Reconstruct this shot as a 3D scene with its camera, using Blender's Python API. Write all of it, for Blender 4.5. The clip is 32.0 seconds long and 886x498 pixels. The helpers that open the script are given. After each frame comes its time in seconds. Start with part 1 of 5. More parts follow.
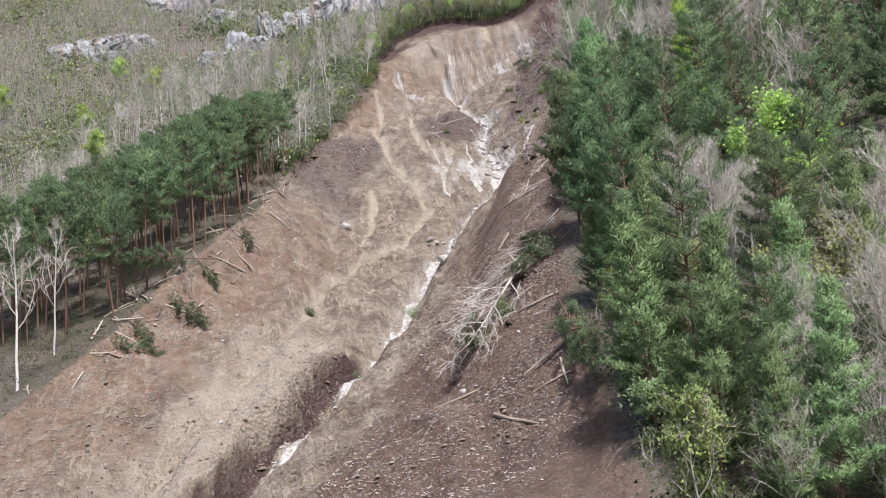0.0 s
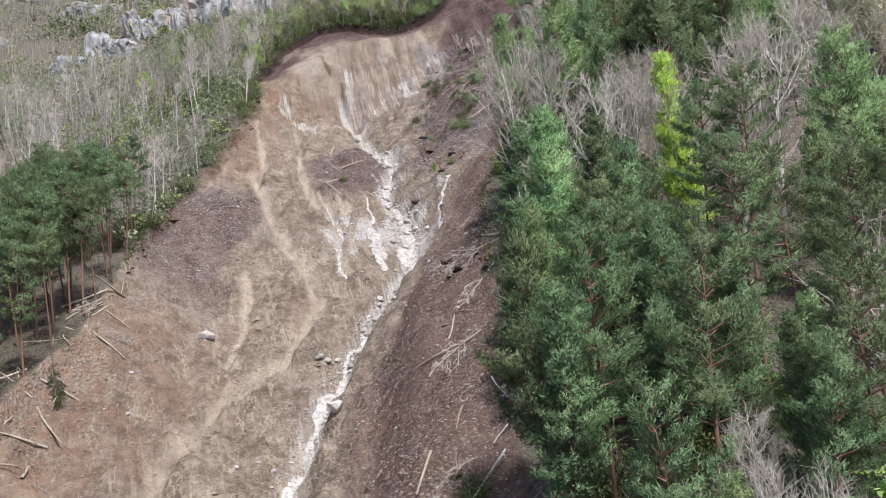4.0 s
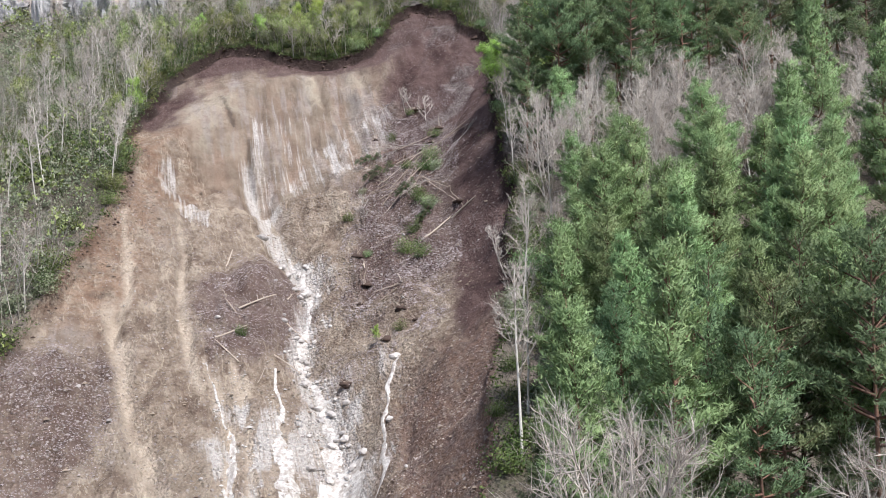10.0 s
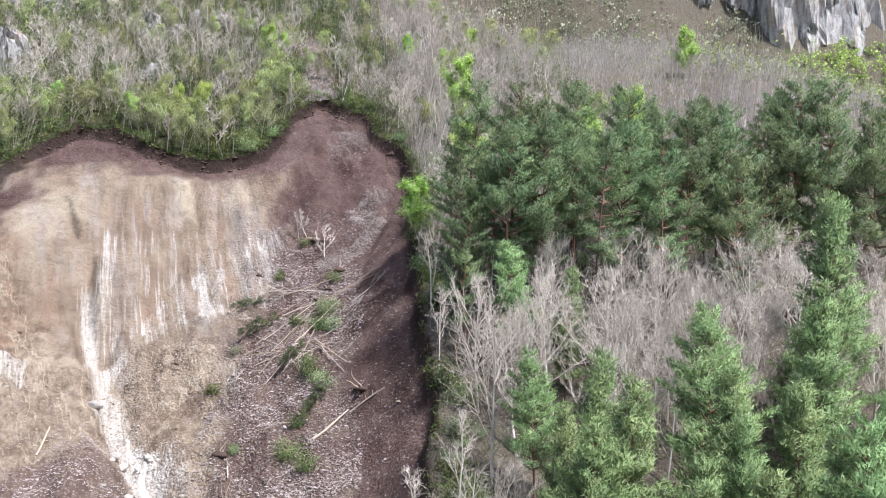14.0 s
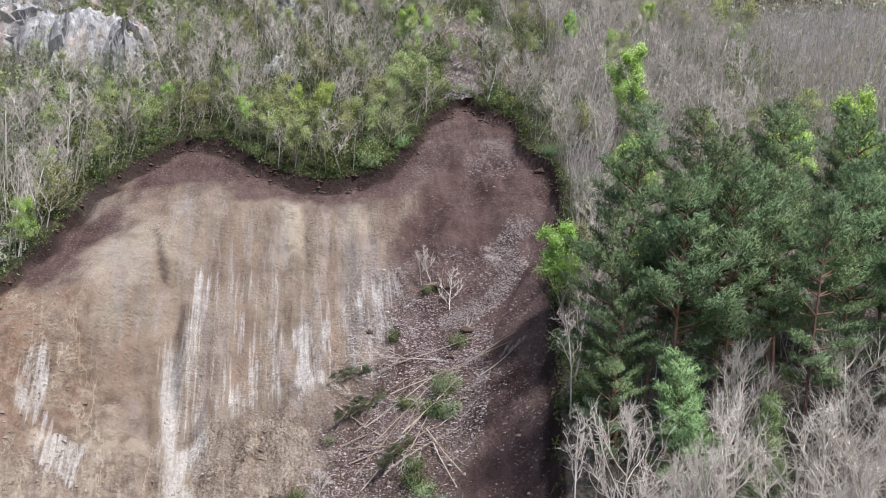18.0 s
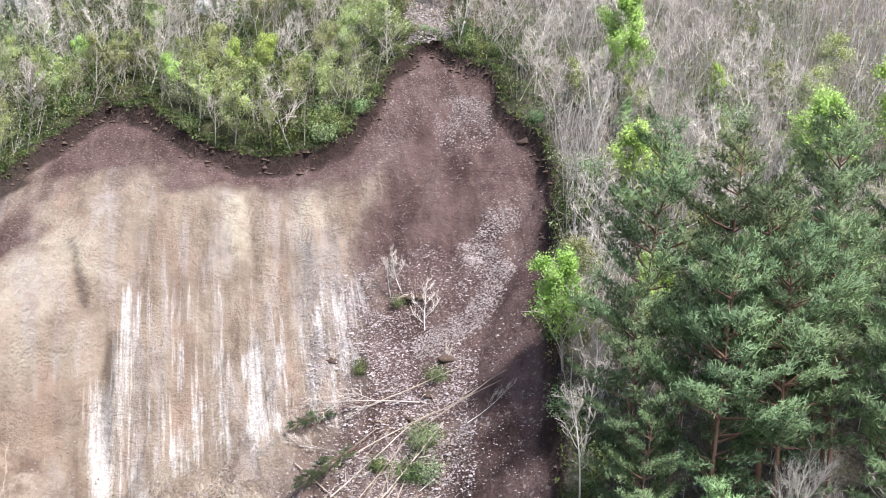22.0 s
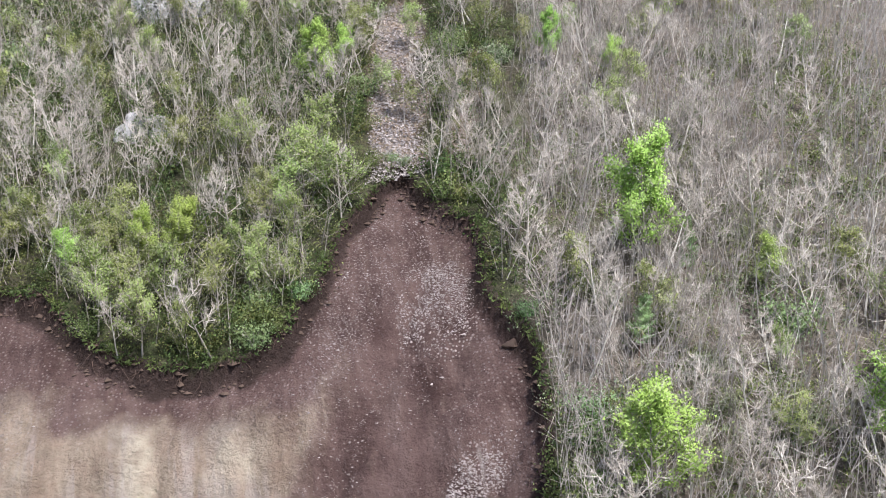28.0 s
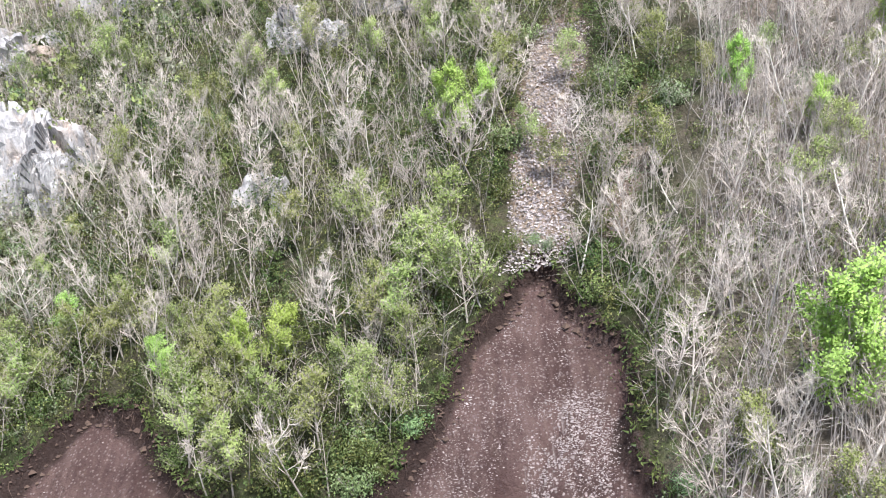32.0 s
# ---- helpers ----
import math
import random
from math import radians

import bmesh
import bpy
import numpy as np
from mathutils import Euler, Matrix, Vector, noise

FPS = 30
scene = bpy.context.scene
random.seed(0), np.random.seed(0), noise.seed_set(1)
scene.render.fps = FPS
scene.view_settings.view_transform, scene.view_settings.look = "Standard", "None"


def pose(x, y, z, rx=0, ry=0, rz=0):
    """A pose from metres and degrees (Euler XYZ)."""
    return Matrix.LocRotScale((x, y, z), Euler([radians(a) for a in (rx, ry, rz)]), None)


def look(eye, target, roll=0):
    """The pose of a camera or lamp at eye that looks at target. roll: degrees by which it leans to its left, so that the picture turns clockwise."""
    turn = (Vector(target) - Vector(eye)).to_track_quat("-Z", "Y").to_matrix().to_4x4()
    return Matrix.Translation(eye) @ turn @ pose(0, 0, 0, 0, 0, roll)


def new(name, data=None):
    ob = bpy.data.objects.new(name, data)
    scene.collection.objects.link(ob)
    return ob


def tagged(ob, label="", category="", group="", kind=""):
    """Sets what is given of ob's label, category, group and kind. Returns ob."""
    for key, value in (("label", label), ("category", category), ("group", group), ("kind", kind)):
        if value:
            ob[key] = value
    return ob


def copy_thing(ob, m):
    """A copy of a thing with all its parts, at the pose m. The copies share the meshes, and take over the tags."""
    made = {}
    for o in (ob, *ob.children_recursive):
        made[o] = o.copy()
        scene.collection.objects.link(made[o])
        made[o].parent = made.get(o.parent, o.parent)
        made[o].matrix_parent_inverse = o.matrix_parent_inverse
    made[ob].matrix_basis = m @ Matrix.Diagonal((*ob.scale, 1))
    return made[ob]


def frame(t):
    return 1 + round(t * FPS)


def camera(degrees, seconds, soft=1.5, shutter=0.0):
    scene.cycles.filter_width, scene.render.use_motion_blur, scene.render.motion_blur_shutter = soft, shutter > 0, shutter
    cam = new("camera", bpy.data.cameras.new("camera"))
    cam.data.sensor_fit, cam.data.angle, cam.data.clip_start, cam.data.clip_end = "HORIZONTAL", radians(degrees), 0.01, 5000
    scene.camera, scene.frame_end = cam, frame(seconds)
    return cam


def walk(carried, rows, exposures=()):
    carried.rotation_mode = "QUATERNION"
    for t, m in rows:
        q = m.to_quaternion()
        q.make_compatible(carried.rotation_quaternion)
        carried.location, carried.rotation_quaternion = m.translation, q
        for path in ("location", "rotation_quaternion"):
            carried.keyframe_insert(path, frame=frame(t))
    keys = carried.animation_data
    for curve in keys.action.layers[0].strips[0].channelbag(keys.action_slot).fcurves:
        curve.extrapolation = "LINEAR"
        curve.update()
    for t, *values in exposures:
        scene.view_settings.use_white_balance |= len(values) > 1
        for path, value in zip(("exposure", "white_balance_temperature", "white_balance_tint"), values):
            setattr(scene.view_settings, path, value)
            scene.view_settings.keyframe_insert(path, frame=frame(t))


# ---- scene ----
# ---- camera ----
EXPOSURE = [(t, stops, 6050, 13) for t, stops in ((0, 0.4), (3, 0.28), (6, 0.62), (7, 0.5), (8, 0.38), (9, 0.4), (13, 0.87), (15.5, 0.9), (17.5, 0.6), (19, 0.2), (20, 0.3), (21, 0.75), (22, 1.1), (23, 0.82), (24, 0.62), (28, 0.72), (32, 1.02))]
PATH = [
    (0.0, 2.12, -20.14, 13.95, 97.34, 5.04, 10.11),
    (0.5, 1.78, -15.93, 15.87, 100.10, 5.34, 10.48),
    (1.0, 1.38, -11.79, 17.88, 100.10, 4.08, 10.29),
    (1.5, 0.67, -7.88, 20.09, 100.73, 5.54, 10.34),
    (2.0, -0.04, -4.12, 22.49, 99.17, 7.30, 9.44),
    (2.5, -0.31, -0.39, 25.04, 99.32, 8.38, 9.67),
    (3.0, -0.30, 3.18, 27.73, 97.07, 7.44, 8.88),
    (3.5, -0.30, 6.55, 30.41, 96.09, 6.34, 6.28),
    (5.5, -0.11, 19.93, 41.33, 91.29, 4.55, -0.84),
    (6.0, -0.28, 23.28, 44.27, 90.51, 0.97, -2.52),
    (6.5, -0.74, 26.58, 46.81, 90.49, -1.31, -0.02),
    (7.0, -1.11, 30.39, 49.51, 90.38, -2.43, 1.95),
    (7.5, -1.89, 34.10, 52.16, 91.61, -0.17, 2.39),
    (8.0, -2.78, 37.66, 54.66, 92.08, 1.14, 2.59),
    (8.5, -3.70, 41.03, 57.11, 92.10, 0.18, 1.67),
    (9.0, -4.69, 44.44, 59.60, 92.17, -0.57, 0.94),
    (9.5, -5.63, 47.79, 62.15, 91.85, 1.12, -1.04),
    (10.0, -6.45, 50.88, 64.71, 91.57, 2.19, -2.36),
    (10.5, -7.24, 53.86, 67.14, 89.55, 1.82, -5.44),
    (11.0, -7.97, 56.78, 69.05, 90.15, 2.39, -6.53),
    (11.5, -8.65, 59.94, 70.96, 91.73, 1.57, -7.91),
    (12.0, -9.27, 63.03, 72.71, 93.10, 0.54, -9.20),
    (12.5, -9.51, 66.59, 74.56, 93.50, 0.71, -10.43),
    (13.0, -9.45, 70.12, 76.56, 93.71, 0.38, -11.61),
    (13.5, -9.11, 73.69, 78.59, 93.86, -1.40, -11.00),
    (14.0, -8.64, 77.25, 80.55, 94.74, -3.08, -10.47),
    (14.5, -8.17, 80.75, 82.28, 95.97, -3.24, -9.62),
    (15.0, -7.65, 84.19, 83.92, 96.79, -2.25, -7.62),
    (15.5, -7.07, 87.22, 85.63, 96.59, -4.88, -5.81),
    (17.5, -2.45, 97.70, 91.66, 92.89, -4.41, 0.48),
    (18.0, -2.38, 99.98, 93.05, 90.98, -4.57, 0.48),
    (18.5, -2.66, 102.03, 94.31, 88.84, -6.24, 0.89),
    (19.0, -3.04, 104.11, 95.65, 86.38, -6.53, -1.07),
    (19.5, -3.33, 106.07, 97.05, 85.89, -4.22, -4.86),
    (20.0, -3.77, 107.99, 98.73, 85.40, -3.08, -6.61),
    (20.5, -4.02, 109.77, 100.44, 84.50, -2.96, -7.74),
    (21.0, -4.14, 111.66, 102.30, 83.54, -4.68, -6.36),
    (21.5, -3.93, 113.85, 104.08, 82.25, -4.19, -4.61),
    (22.0, -3.58, 115.94, 105.82, 82.84, -2.67, -1.56),
    (22.5, -3.16, 117.94, 107.46, 82.67, -0.91, -0.89),
    (23.0, -2.79, 120.24, 109.09, 82.10, -1.03, -0.63),
    (23.5, -2.31, 122.12, 110.67, 81.52, -1.19, -0.35),
    (24.0, -1.67, 124.07, 112.27, 80.20, -2.14, 0.14),
    (24.5, -1.12, 125.91, 113.79, 78.45, -3.16, -0.00),
    (26.5, 0.99, 134.25, 120.06, 78.05, -5.67, -2.57),
    (27.0, 1.87, 136.59, 121.46, 80.50, 2.02, -1.44),
    (27.5, 2.71, 138.98, 123.09, 80.60, 2.04, -0.38),
    (28.0, 3.39, 141.48, 124.73, 80.03, 0.26, 1.07),
    (28.5, 3.97, 144.08, 126.27, 79.69, -0.45, 4.11),
    (29.0, 4.72, 146.76, 127.74, 79.23, -0.67, 7.08),
    (29.5, 5.48, 149.39, 129.17, 78.58, -0.79, 9.35),
    (30.0, 6.12, 151.60, 130.35, 78.23, -0.46, 11.26),
    (30.5, 6.69, 153.78, 131.54, 77.95, 0.66, 12.69),
    (31.0, 7.23, 155.87, 132.76, 77.67, 1.62, 13.67),
    (31.5, 7.69, 157.98, 133.94, 77.14, 2.51, 14.06),
    (32.0, 8.10, 159.87, 135.10, 76.11, 3.12, 13.79),
]
cam = camera(50.07, 32.0, 1.0)
walk(cam, [(t, pose(*row)) for t, *row in PATH], EXPOSURE)

# ---- world and light ----

world = bpy.data.worlds.new("sky")
scene.world = world
world.use_nodes = True
wn = world.node_tree
sky = wn.nodes.new("ShaderNodeTexSky")
sky.sky_type = 'NISHITA'
sky.sun_disc = False
sky.sun_elevation, sky.sun_rotation = radians(60), radians(145)
sky.air_density, sky.dust_density = 1.0, 3.0
wn.nodes["Background"].inputs["Strength"].default_value = 0.12
wn.links.new(sky.outputs[0], wn.nodes["Background"].inputs["Color"])
sun = new("sun", bpy.data.lights.new("sun", 'SUN'))
sun.data.energy, sun.data.angle, sun.data.color = 4.1, radians(6), (1.0, 0.97, 0.92)
sun.matrix_world = look((0, 0, 300), (-0.29 * 100, 0.41 * 100, 300 - 87))

# ---- shape of the land ----
def smooth(a, b, v):
    q = np.clip((v - a) / (b - a), 0, 1)
    return q * q * (3 - 2 * q)


def lattice(x, y, seed):
    """Value noise in -1..1 over the plan."""
    x, y = np.asarray(x, float), np.asarray(y, float)
    xi, yi = np.floor(x), np.floor(y)
    u, v = x - xi, y - yi
    u, v = u * u * (3 - 2 * u), v * v * (3 - 2 * v)

    def corner(a, b):
        s = np.sin((xi + a) * 127.1 + (yi + b) * 311.7 + seed * 74.7) * 43758.5453
        return s - np.floor(s)
    low = corner(0, 0) * (1 - u) + corner(1, 0) * u
    high = corner(0, 1) * (1 - u) + corner(1, 1) * u
    return 2 * (low * (1 - v) + high * v) - 1


def fbm(x, y, seed, octaves=4):
    total, size = 0, 1.0
    for k in range(octaves):
        total = total + size * lattice(x * 2 ** k, y * 2 ** k, seed + 13 * k)
        size *= 0.5
    return total


# The scarp's edge in plan, from the lower left corner up, over the crown and down the right flank.
RIM = [(-45, 15), (-44, 45), (-42, 60), (-43, 88), (-42, 103), (-45, 118), (-47, 132), (-46.5, 146), (-44, 162), (-42, 174),
       (-45.5, 191), (-44.5, 209), (-41, 216.5), (-37.5, 221.3), (-32.5, 220.5), (-28.5, 216.4), (-25.5, 213.9), (-20, 213.6), (-14, 213.6), (-10.7, 215.6),
       (-8.2, 219), (-6.5, 224.5), (-2.4, 230), (0.3, 225.8), (5, 222.7), (5.7, 216.2), (8.3, 211.4), (9.3, 205), (8.4, 195), (6.5, 177),
       (6.5, 160), (5, 147), (1, 130), (-2, 113), (-2, 88), (-1, 62), (-0.5, 42), (3, 15)]


def inside(x, y):
    """Distance in metres from the scarp's edge, positive inside it."""
    best = np.full(np.shape(x), 1e9)
    within = np.zeros(np.shape(x), bool)
    for (ax, ay), (bx, by) in zip(RIM, RIM[1:] + RIM[:1]):
        dx, dy = bx - ax, by - ay
        q = np.clip(((x - ax) * dx + (y - ay) * dy) / (dx * dx + dy * dy), 0, 1)
        best = np.minimum(best, np.hypot(x - ax - q * dx, y - ay - q * dy))
        if dy:
            within ^= ((ay > y) != (by > y)) & (x < ax + (y - ay) * dx / dy)
    return np.where(within, best, -best)


def near_line(x, y, line):
    """Distance in metres from a line in plan, and how far along it (0..1) the nearest place lies."""
    best, along = np.full(np.shape(x), 1e9), np.zeros(np.shape(x))
    for k, ((ax, ay), (bx, by)) in enumerate(zip(line, line[1:])):
        dx, dy = bx - ax, by - ay
        q = np.clip(((x - ax) * dx + (y - ay) * dy) / (dx * dx + dy * dy), 0, 1)
        d = np.hypot(x - ax - q * dx, y - ay - q * dy)
        along = np.where(d < best, (k + q) / (len(line) - 1), along)
        best = np.minimum(best, d)
    return best, along


def natural(x, y):
    """Height of the untouched mountainside."""
    z = np.interp(y, [-1500, -300, -40, 45, 112, 150, 176, 221, 256, 420, 640, 1500], [-60, -32, -22, 13, 43, 60.5, 78.5, 106, 128.5, 246, 398, 640])
    z = z + 0.12 * (np.clip(x, -150, 150) + 44)
    z = z - 2.2 * np.exp(-((x + 16) / 9) ** 2 - ((y - 212) / 9) ** 2)
    # the wooded spur on the right: its crest falls away to the side, and the land drops behind it
    crest = np.interp(x, [0, 40, 62, 88, 120, 300], [275, 257, 258, 236, 205, 120])
    spur = smooth(12, 42, x)
    z = z - spur * (0.95 * np.clip(y - crest - 6, 0, 110) + 0.006 * np.clip(y - crest + 30, 0, 36) ** 2)
    z = z + spur * 250 * smooth(430, 640, y + 0.2 * x)
    z = z + 30 * smooth(-100, -260, x) * smooth(60, 260, y)
    far = smooth(20, 120, np.abs(x + 20)) * smooth(-60, 40, y) + smooth(250, 330, y)
    return z + (2.2 * fbm(x / 38, y / 38, 3, 3) + 12 * fbm(x / 150, y / 150, 5, 3) * smooth(270, 480, y)) * np.clip(far, 0, 1) + 0.35 * fbm(x / 6, y / 6, 8, 3)


STREAM = [(-28.5, 194), (-26, 187), (-22.5, 179), (-20, 174), (-17.8, 168.5), (-17.8, 161), (-18.4, 157.4), (-16.6, 153.6), (-15, 150), (-14, 145), (-13.2, 140.5), (-12.6, 134), (-15, 126), (-17.2, 119), (-18.4, 111), (-20, 103), (-20.2, 95), (-20.6, 87), (-20, 75), (-19.6, 64), (-20.4, 54), (-22.4, 45), (-24, 25)]
GULLY = [(-40, 160), (-36, 149.5), (-32.8, 142.5), (-29.8, 135.5), (-26.2, 129.2), (-23.7, 124), (-23.7, 120), (-25, 114), (-26.8, 109), (-29.2, 104.5), (-30.3, 96.5), (-31.2, 87), (-30.5, 80), (-28.5, 61), (-28.7, 48), (-29, 32)]
RILLS = [[(-37, 182), (-34.1, 172.3), (-31.5, 158), (-28.7, 150), (-26, 147)], [(-41, 172), (-38, 160), (-37.3, 152)], [(-27.2, 151), (-25.3, 147.5), (-23.4, 141), (-22.8, 135.5), (-21.5, 130)], [(-33.5, 128), (-31.5, 119), (-30.8, 108)], [(-24.8, 152), (-22.2, 144), (-20.6, 135)]]
# small scarps where the bench has slumped: each drops away on its right
SCARPS = [[(-37.5, 112), (-35.8, 104), (-36.6, 97), (-34.8, 90)], [(-33.6, 92), (-32.2, 85), (-33, 78)], [(-38.8, 88), (-37, 80), (-37.6, 73)], [(-31.6, 73), (-30.4, 66)], [(-15.8, 104), (-14, 92), (-13.4, 82), (-12.6, 70)], [(-9, 147), (-7.6, 139), (-7, 130)], [(-12.4, 176), (-11.2, 169), (-11.6, 161)]]


CRACKS = [[(-34.6, 202.4), (-33.4, 200.4), (-32.2, 199)], [(-29.5, 198), (-28.9, 195.5), (-28.1, 193)]]


def edge_gap(x, y):
    """Distance inside the scarp's ragged edge."""
    return inside(x, y) + 0.6 * fbm(x / 5, y / 5, 21, 3) + 0.35 * fbm(x / 1.8, y / 1.8, 23, 2)


def height(x, y):
    x, y = np.asarray(x, float), np.asarray(y, float)
    n = natural(x, y)
    wob = 1.1 * fbm(x / 5, y / 5, 21, 3)
    d = edge_gap(x, y)
    stations = [15, 27, 45, 60, 78, 95, 107, 120, 134, 142, 149, 160, 177, 196, 232]
    xt = np.interp(y, stations, [-25, -24, -22.4, -19.8, -20, -20.4, -19, -17, -13, -12.8, -14.6, -17.8, -21, -28, -28])
    zt = np.interp(y, stations, [1, 3, 9, 14.5, 19, 24, 30, 36.5, 43, 47.5, 52, 58.5, 67.5, 79, 110])
    al = np.interp(y, stations, [.1, .15, .2, .2, .25, .3, .16, .1, .2, .24, .25, .24, .3, .3, .3])
    ar = np.interp(y, stations, [.2, .25, .29, .42, .66, .72, .75, .7, .9, .9, .6, .42, .32, .35, .35])
    z = zt + al * np.clip(xt - x, 0, 99) + ar * np.clip(x - xt, 0, 99)
    # the mound between the upper rills, the headwall, and the shelf of slumped soil before it
    z = z + 2.4 * np.exp(-((x + 24) / 5) ** 2 - ((y - 164) / 9) ** 2) - 1.2 * np.exp(-((x + 20) / 6) ** 2 - ((y - 146) / 6) ** 2)
    toe = np.interp(x, [-44, -40, -35, -29, -20, -15, -8, -2, 3], [172, 178, 185.5, 193, 196.5, 198, 202, 209, 222])
    ztoe = np.interp(x, [-44, -40, -35, -29, -20, -15, -8, -2, 3], [69, 70.5, 73, 79, 81.5, 82.5, 90, 97, 110])
    wall = ztoe + 1.4 * (y - toe) - 0.7 * np.abs(fbm((x + 0.27 * (y - 198)) / 2.4, y / 16, 31, 3)) + 0.5 * fbm(x / 4, y / 4, 33, 4) + 0.45 * (0.5 - np.abs(fbm((x + 0.27 * (y - 198)) / 1.1, y / 5, 37, 3))) + 0.3 * lattice(x / 1.9, y / 0.9, 38)
    z = np.where(wall > z, wall, z)
    inner = smooth(0, 4, d)
    rough = 0.85 * fbm(x / 7, y / 9, 41, 3) + 0.45 * (0.5 - np.abs(fbm(x / 2.6, y / 3.4, 47, 3))) + 0.2 * fbm(x / 1.1, y / 1.1, 48, 2) - 0.5 * np.clip(fbm(x / 3.5, y / 4, 49, 3) - 0.35, 0, 1)
    # flow-aligned furrows on the benches
    rough = rough + 0.35 * fbm(x / 1.6 + 0.25 * y / 1.6, y / 16, 53, 2)
    lane = smooth(-6, 0, x) * smooth(140, 150, y) * (1 - smooth(196, 204, y))
    z = z + rough * inner * (1 - 0.75 * lane) * (1 - 0.45 * smooth(0, 1.5, wall - z + 0.5))
    for line, wide, deep in [(STREAM, 2.2, 1.5), (GULLY, 1.0, 1.0)] + [(r, 0.6, 0.75) for r in RILLS]:
        q, along = near_line(x + 0.5 * wob, y, line)
        z = z - deep * np.exp(-(q / wide) ** 2) * smooth(0, 3, d)
    for line in SCARPS:
        at = np.interp(y, [p[1] for p in line[::-1]], [p[0] for p in line[::-1]]) + 0.7 * wob
        part = smooth(line[-1][1] - 1, line[-1][1] + 3, y) * smooth(line[0][1] + 1, line[0][1] - 3, y)
        z = z - 0.9 * part * smooth(0, 0.5, x - at) * smooth(5, 0.6, x - at)
    z = z + (0.3 * np.abs(fbm(x / 1.3, y / 2.2, 57, 3)) + 0.12 * fbm(x / 0.7, y / 0.7, 58, 2)) * inner * (1 - 0.6 * lane)
    # the bank that the stream has cut near the foot
    lip = np.interp(y, [34, 43, 48, 52.5, 58, 64], [-26.5, -25.2, -25.2, -22.6, -23.6, -21.5]) + 0.35 * wob
    cut = smooth(0, 0.5, x - lip) * smooth(3.0, 1.4, x - lip) * smooth(33, 37, y) * smooth(68, 64, y)
    z = z - 2.6 * cut + 0.9 * smooth(-5, 0, x - lip) * smooth(0.1, -0.1, x - lip) * smooth(33, 40, y) * smooth(74, 62, y)
    # open cracks in the headwall
    for line in CRACKS:
        q, along = near_line(x, y, line)
        z = z - 0.4 * smooth(0.5, 0.15, q)
    level_out = smooth(-14, -7, x) * smooth(120, 100, y)
    edge = 1.5 * smooth(0, 0.6, d) * (1 - 0.85 * level_out) * (1 - 0.45 * smooth(-34, -38, x) * smooth(196, 186, y))
    bank = n - edge - (0.95 - 0.55 * level_out) * np.clip(d, 0, 60)
    z = np.minimum(np.maximum(z, bank), n - edge)
    low = smooth(15, 34, y)
    return np.where(d > 0, n + (z - n) * low, n)


# ---- materials ----
def mat(name, rough=0.9):
    m = bpy.data.materials.new(name)
    m.use_nodes = True
    b = m.node_tree.nodes["Principled BSDF"]
    b.inputs["Roughness"].default_value = rough
    b.inputs["Specular IOR Level"].default_value = 0.25
    return m, m.node_tree, b


def node(nt, kind, **values):
    n = nt.nodes.new(kind)
    for key, value in values.items():
        n.inputs[key].default_value = value
    return n


def noise_at(nt, scale, stretch=(1, 1, 1), detail=4.0, rough=0.6, world_space=True, turn=0.0):
    """Noise over the object's own or the shared coordinates, as a factor."""
    src = nt.nodes.new("ShaderNodeNewGeometry") if world_space else nt.nodes.new("ShaderNodeTexCoord")
    if turn:
        m = node(nt, "ShaderNodeMapping", Scale=tuple(1 / q for q in stretch), Rotation=(0, 0, radians(turn)))
        m.vector_type = 'TEXTURE'
    else:
        m = node(nt, "ShaderNodeMapping", Scale=stretch)
    nt.links.new(src.outputs["Position" if world_space else "Object"], m.inputs["Vector"])
    n = node(nt, "ShaderNodeTexNoise", Scale=scale, Detail=detail, Roughness=rough)
    nt.links.new(m.outputs[0], n.inputs["Vector"])
    return n.outputs["Fac"]


def ramp(nt, fac, stops):
    r = nt.nodes.new("ShaderNodeValToRGB")
    while len(r.color_ramp.elements) < len(stops):
        r.color_ramp.elements.new(0.5)
    for e, (at, c) in zip(r.color_ramp.elements, stops):
        e.position, e.color = at, (*c, 1) if len(c) == 3 else c
    nt.links.new(fac, r.inputs["Fac"])
    return r.outputs["Color"]


def level(nt, fac, lo, hi):
    r = node(nt, "ShaderNodeMapRange", **{"From Min": lo, "From Max": hi})
    nt.links.new(fac, r.inputs["Value"])
    return r.outputs[0]


def mix(nt, fac, a, b):
    m = nt.nodes.new("ShaderNodeMix")
    m.data_type = 'RGBA'
    for sock, v in ((m.inputs[0], fac), (m.inputs[6], a), (m.inputs[7], b)):
        if isinstance(v, (int, float)):
            sock.default_value = v
        elif isinstance(v, tuple):
            sock.default_value = (*v, 1)
        else:
            nt.links.new(v, sock)
    return m.outputs[2]


def times(nt, a, b, how='MULTIPLY'):
    m = nt.nodes.new("ShaderNodeMath")
    m.operation = how
    for sock, v in zip(m.inputs, (a, b)):
        if isinstance(v, (int, float)):
            sock.default_value = v
        else:
            nt.links.new(v, sock)
    return m.outputs[0]


def bump(nt, b, fac, strength, distance):
    n = node(nt, "ShaderNodeBump", Strength=strength, Distance=distance)
    nt.links.new(fac, n.inputs["Height"])
    nt.links.new(n.outputs[0], b.inputs["Normal"])


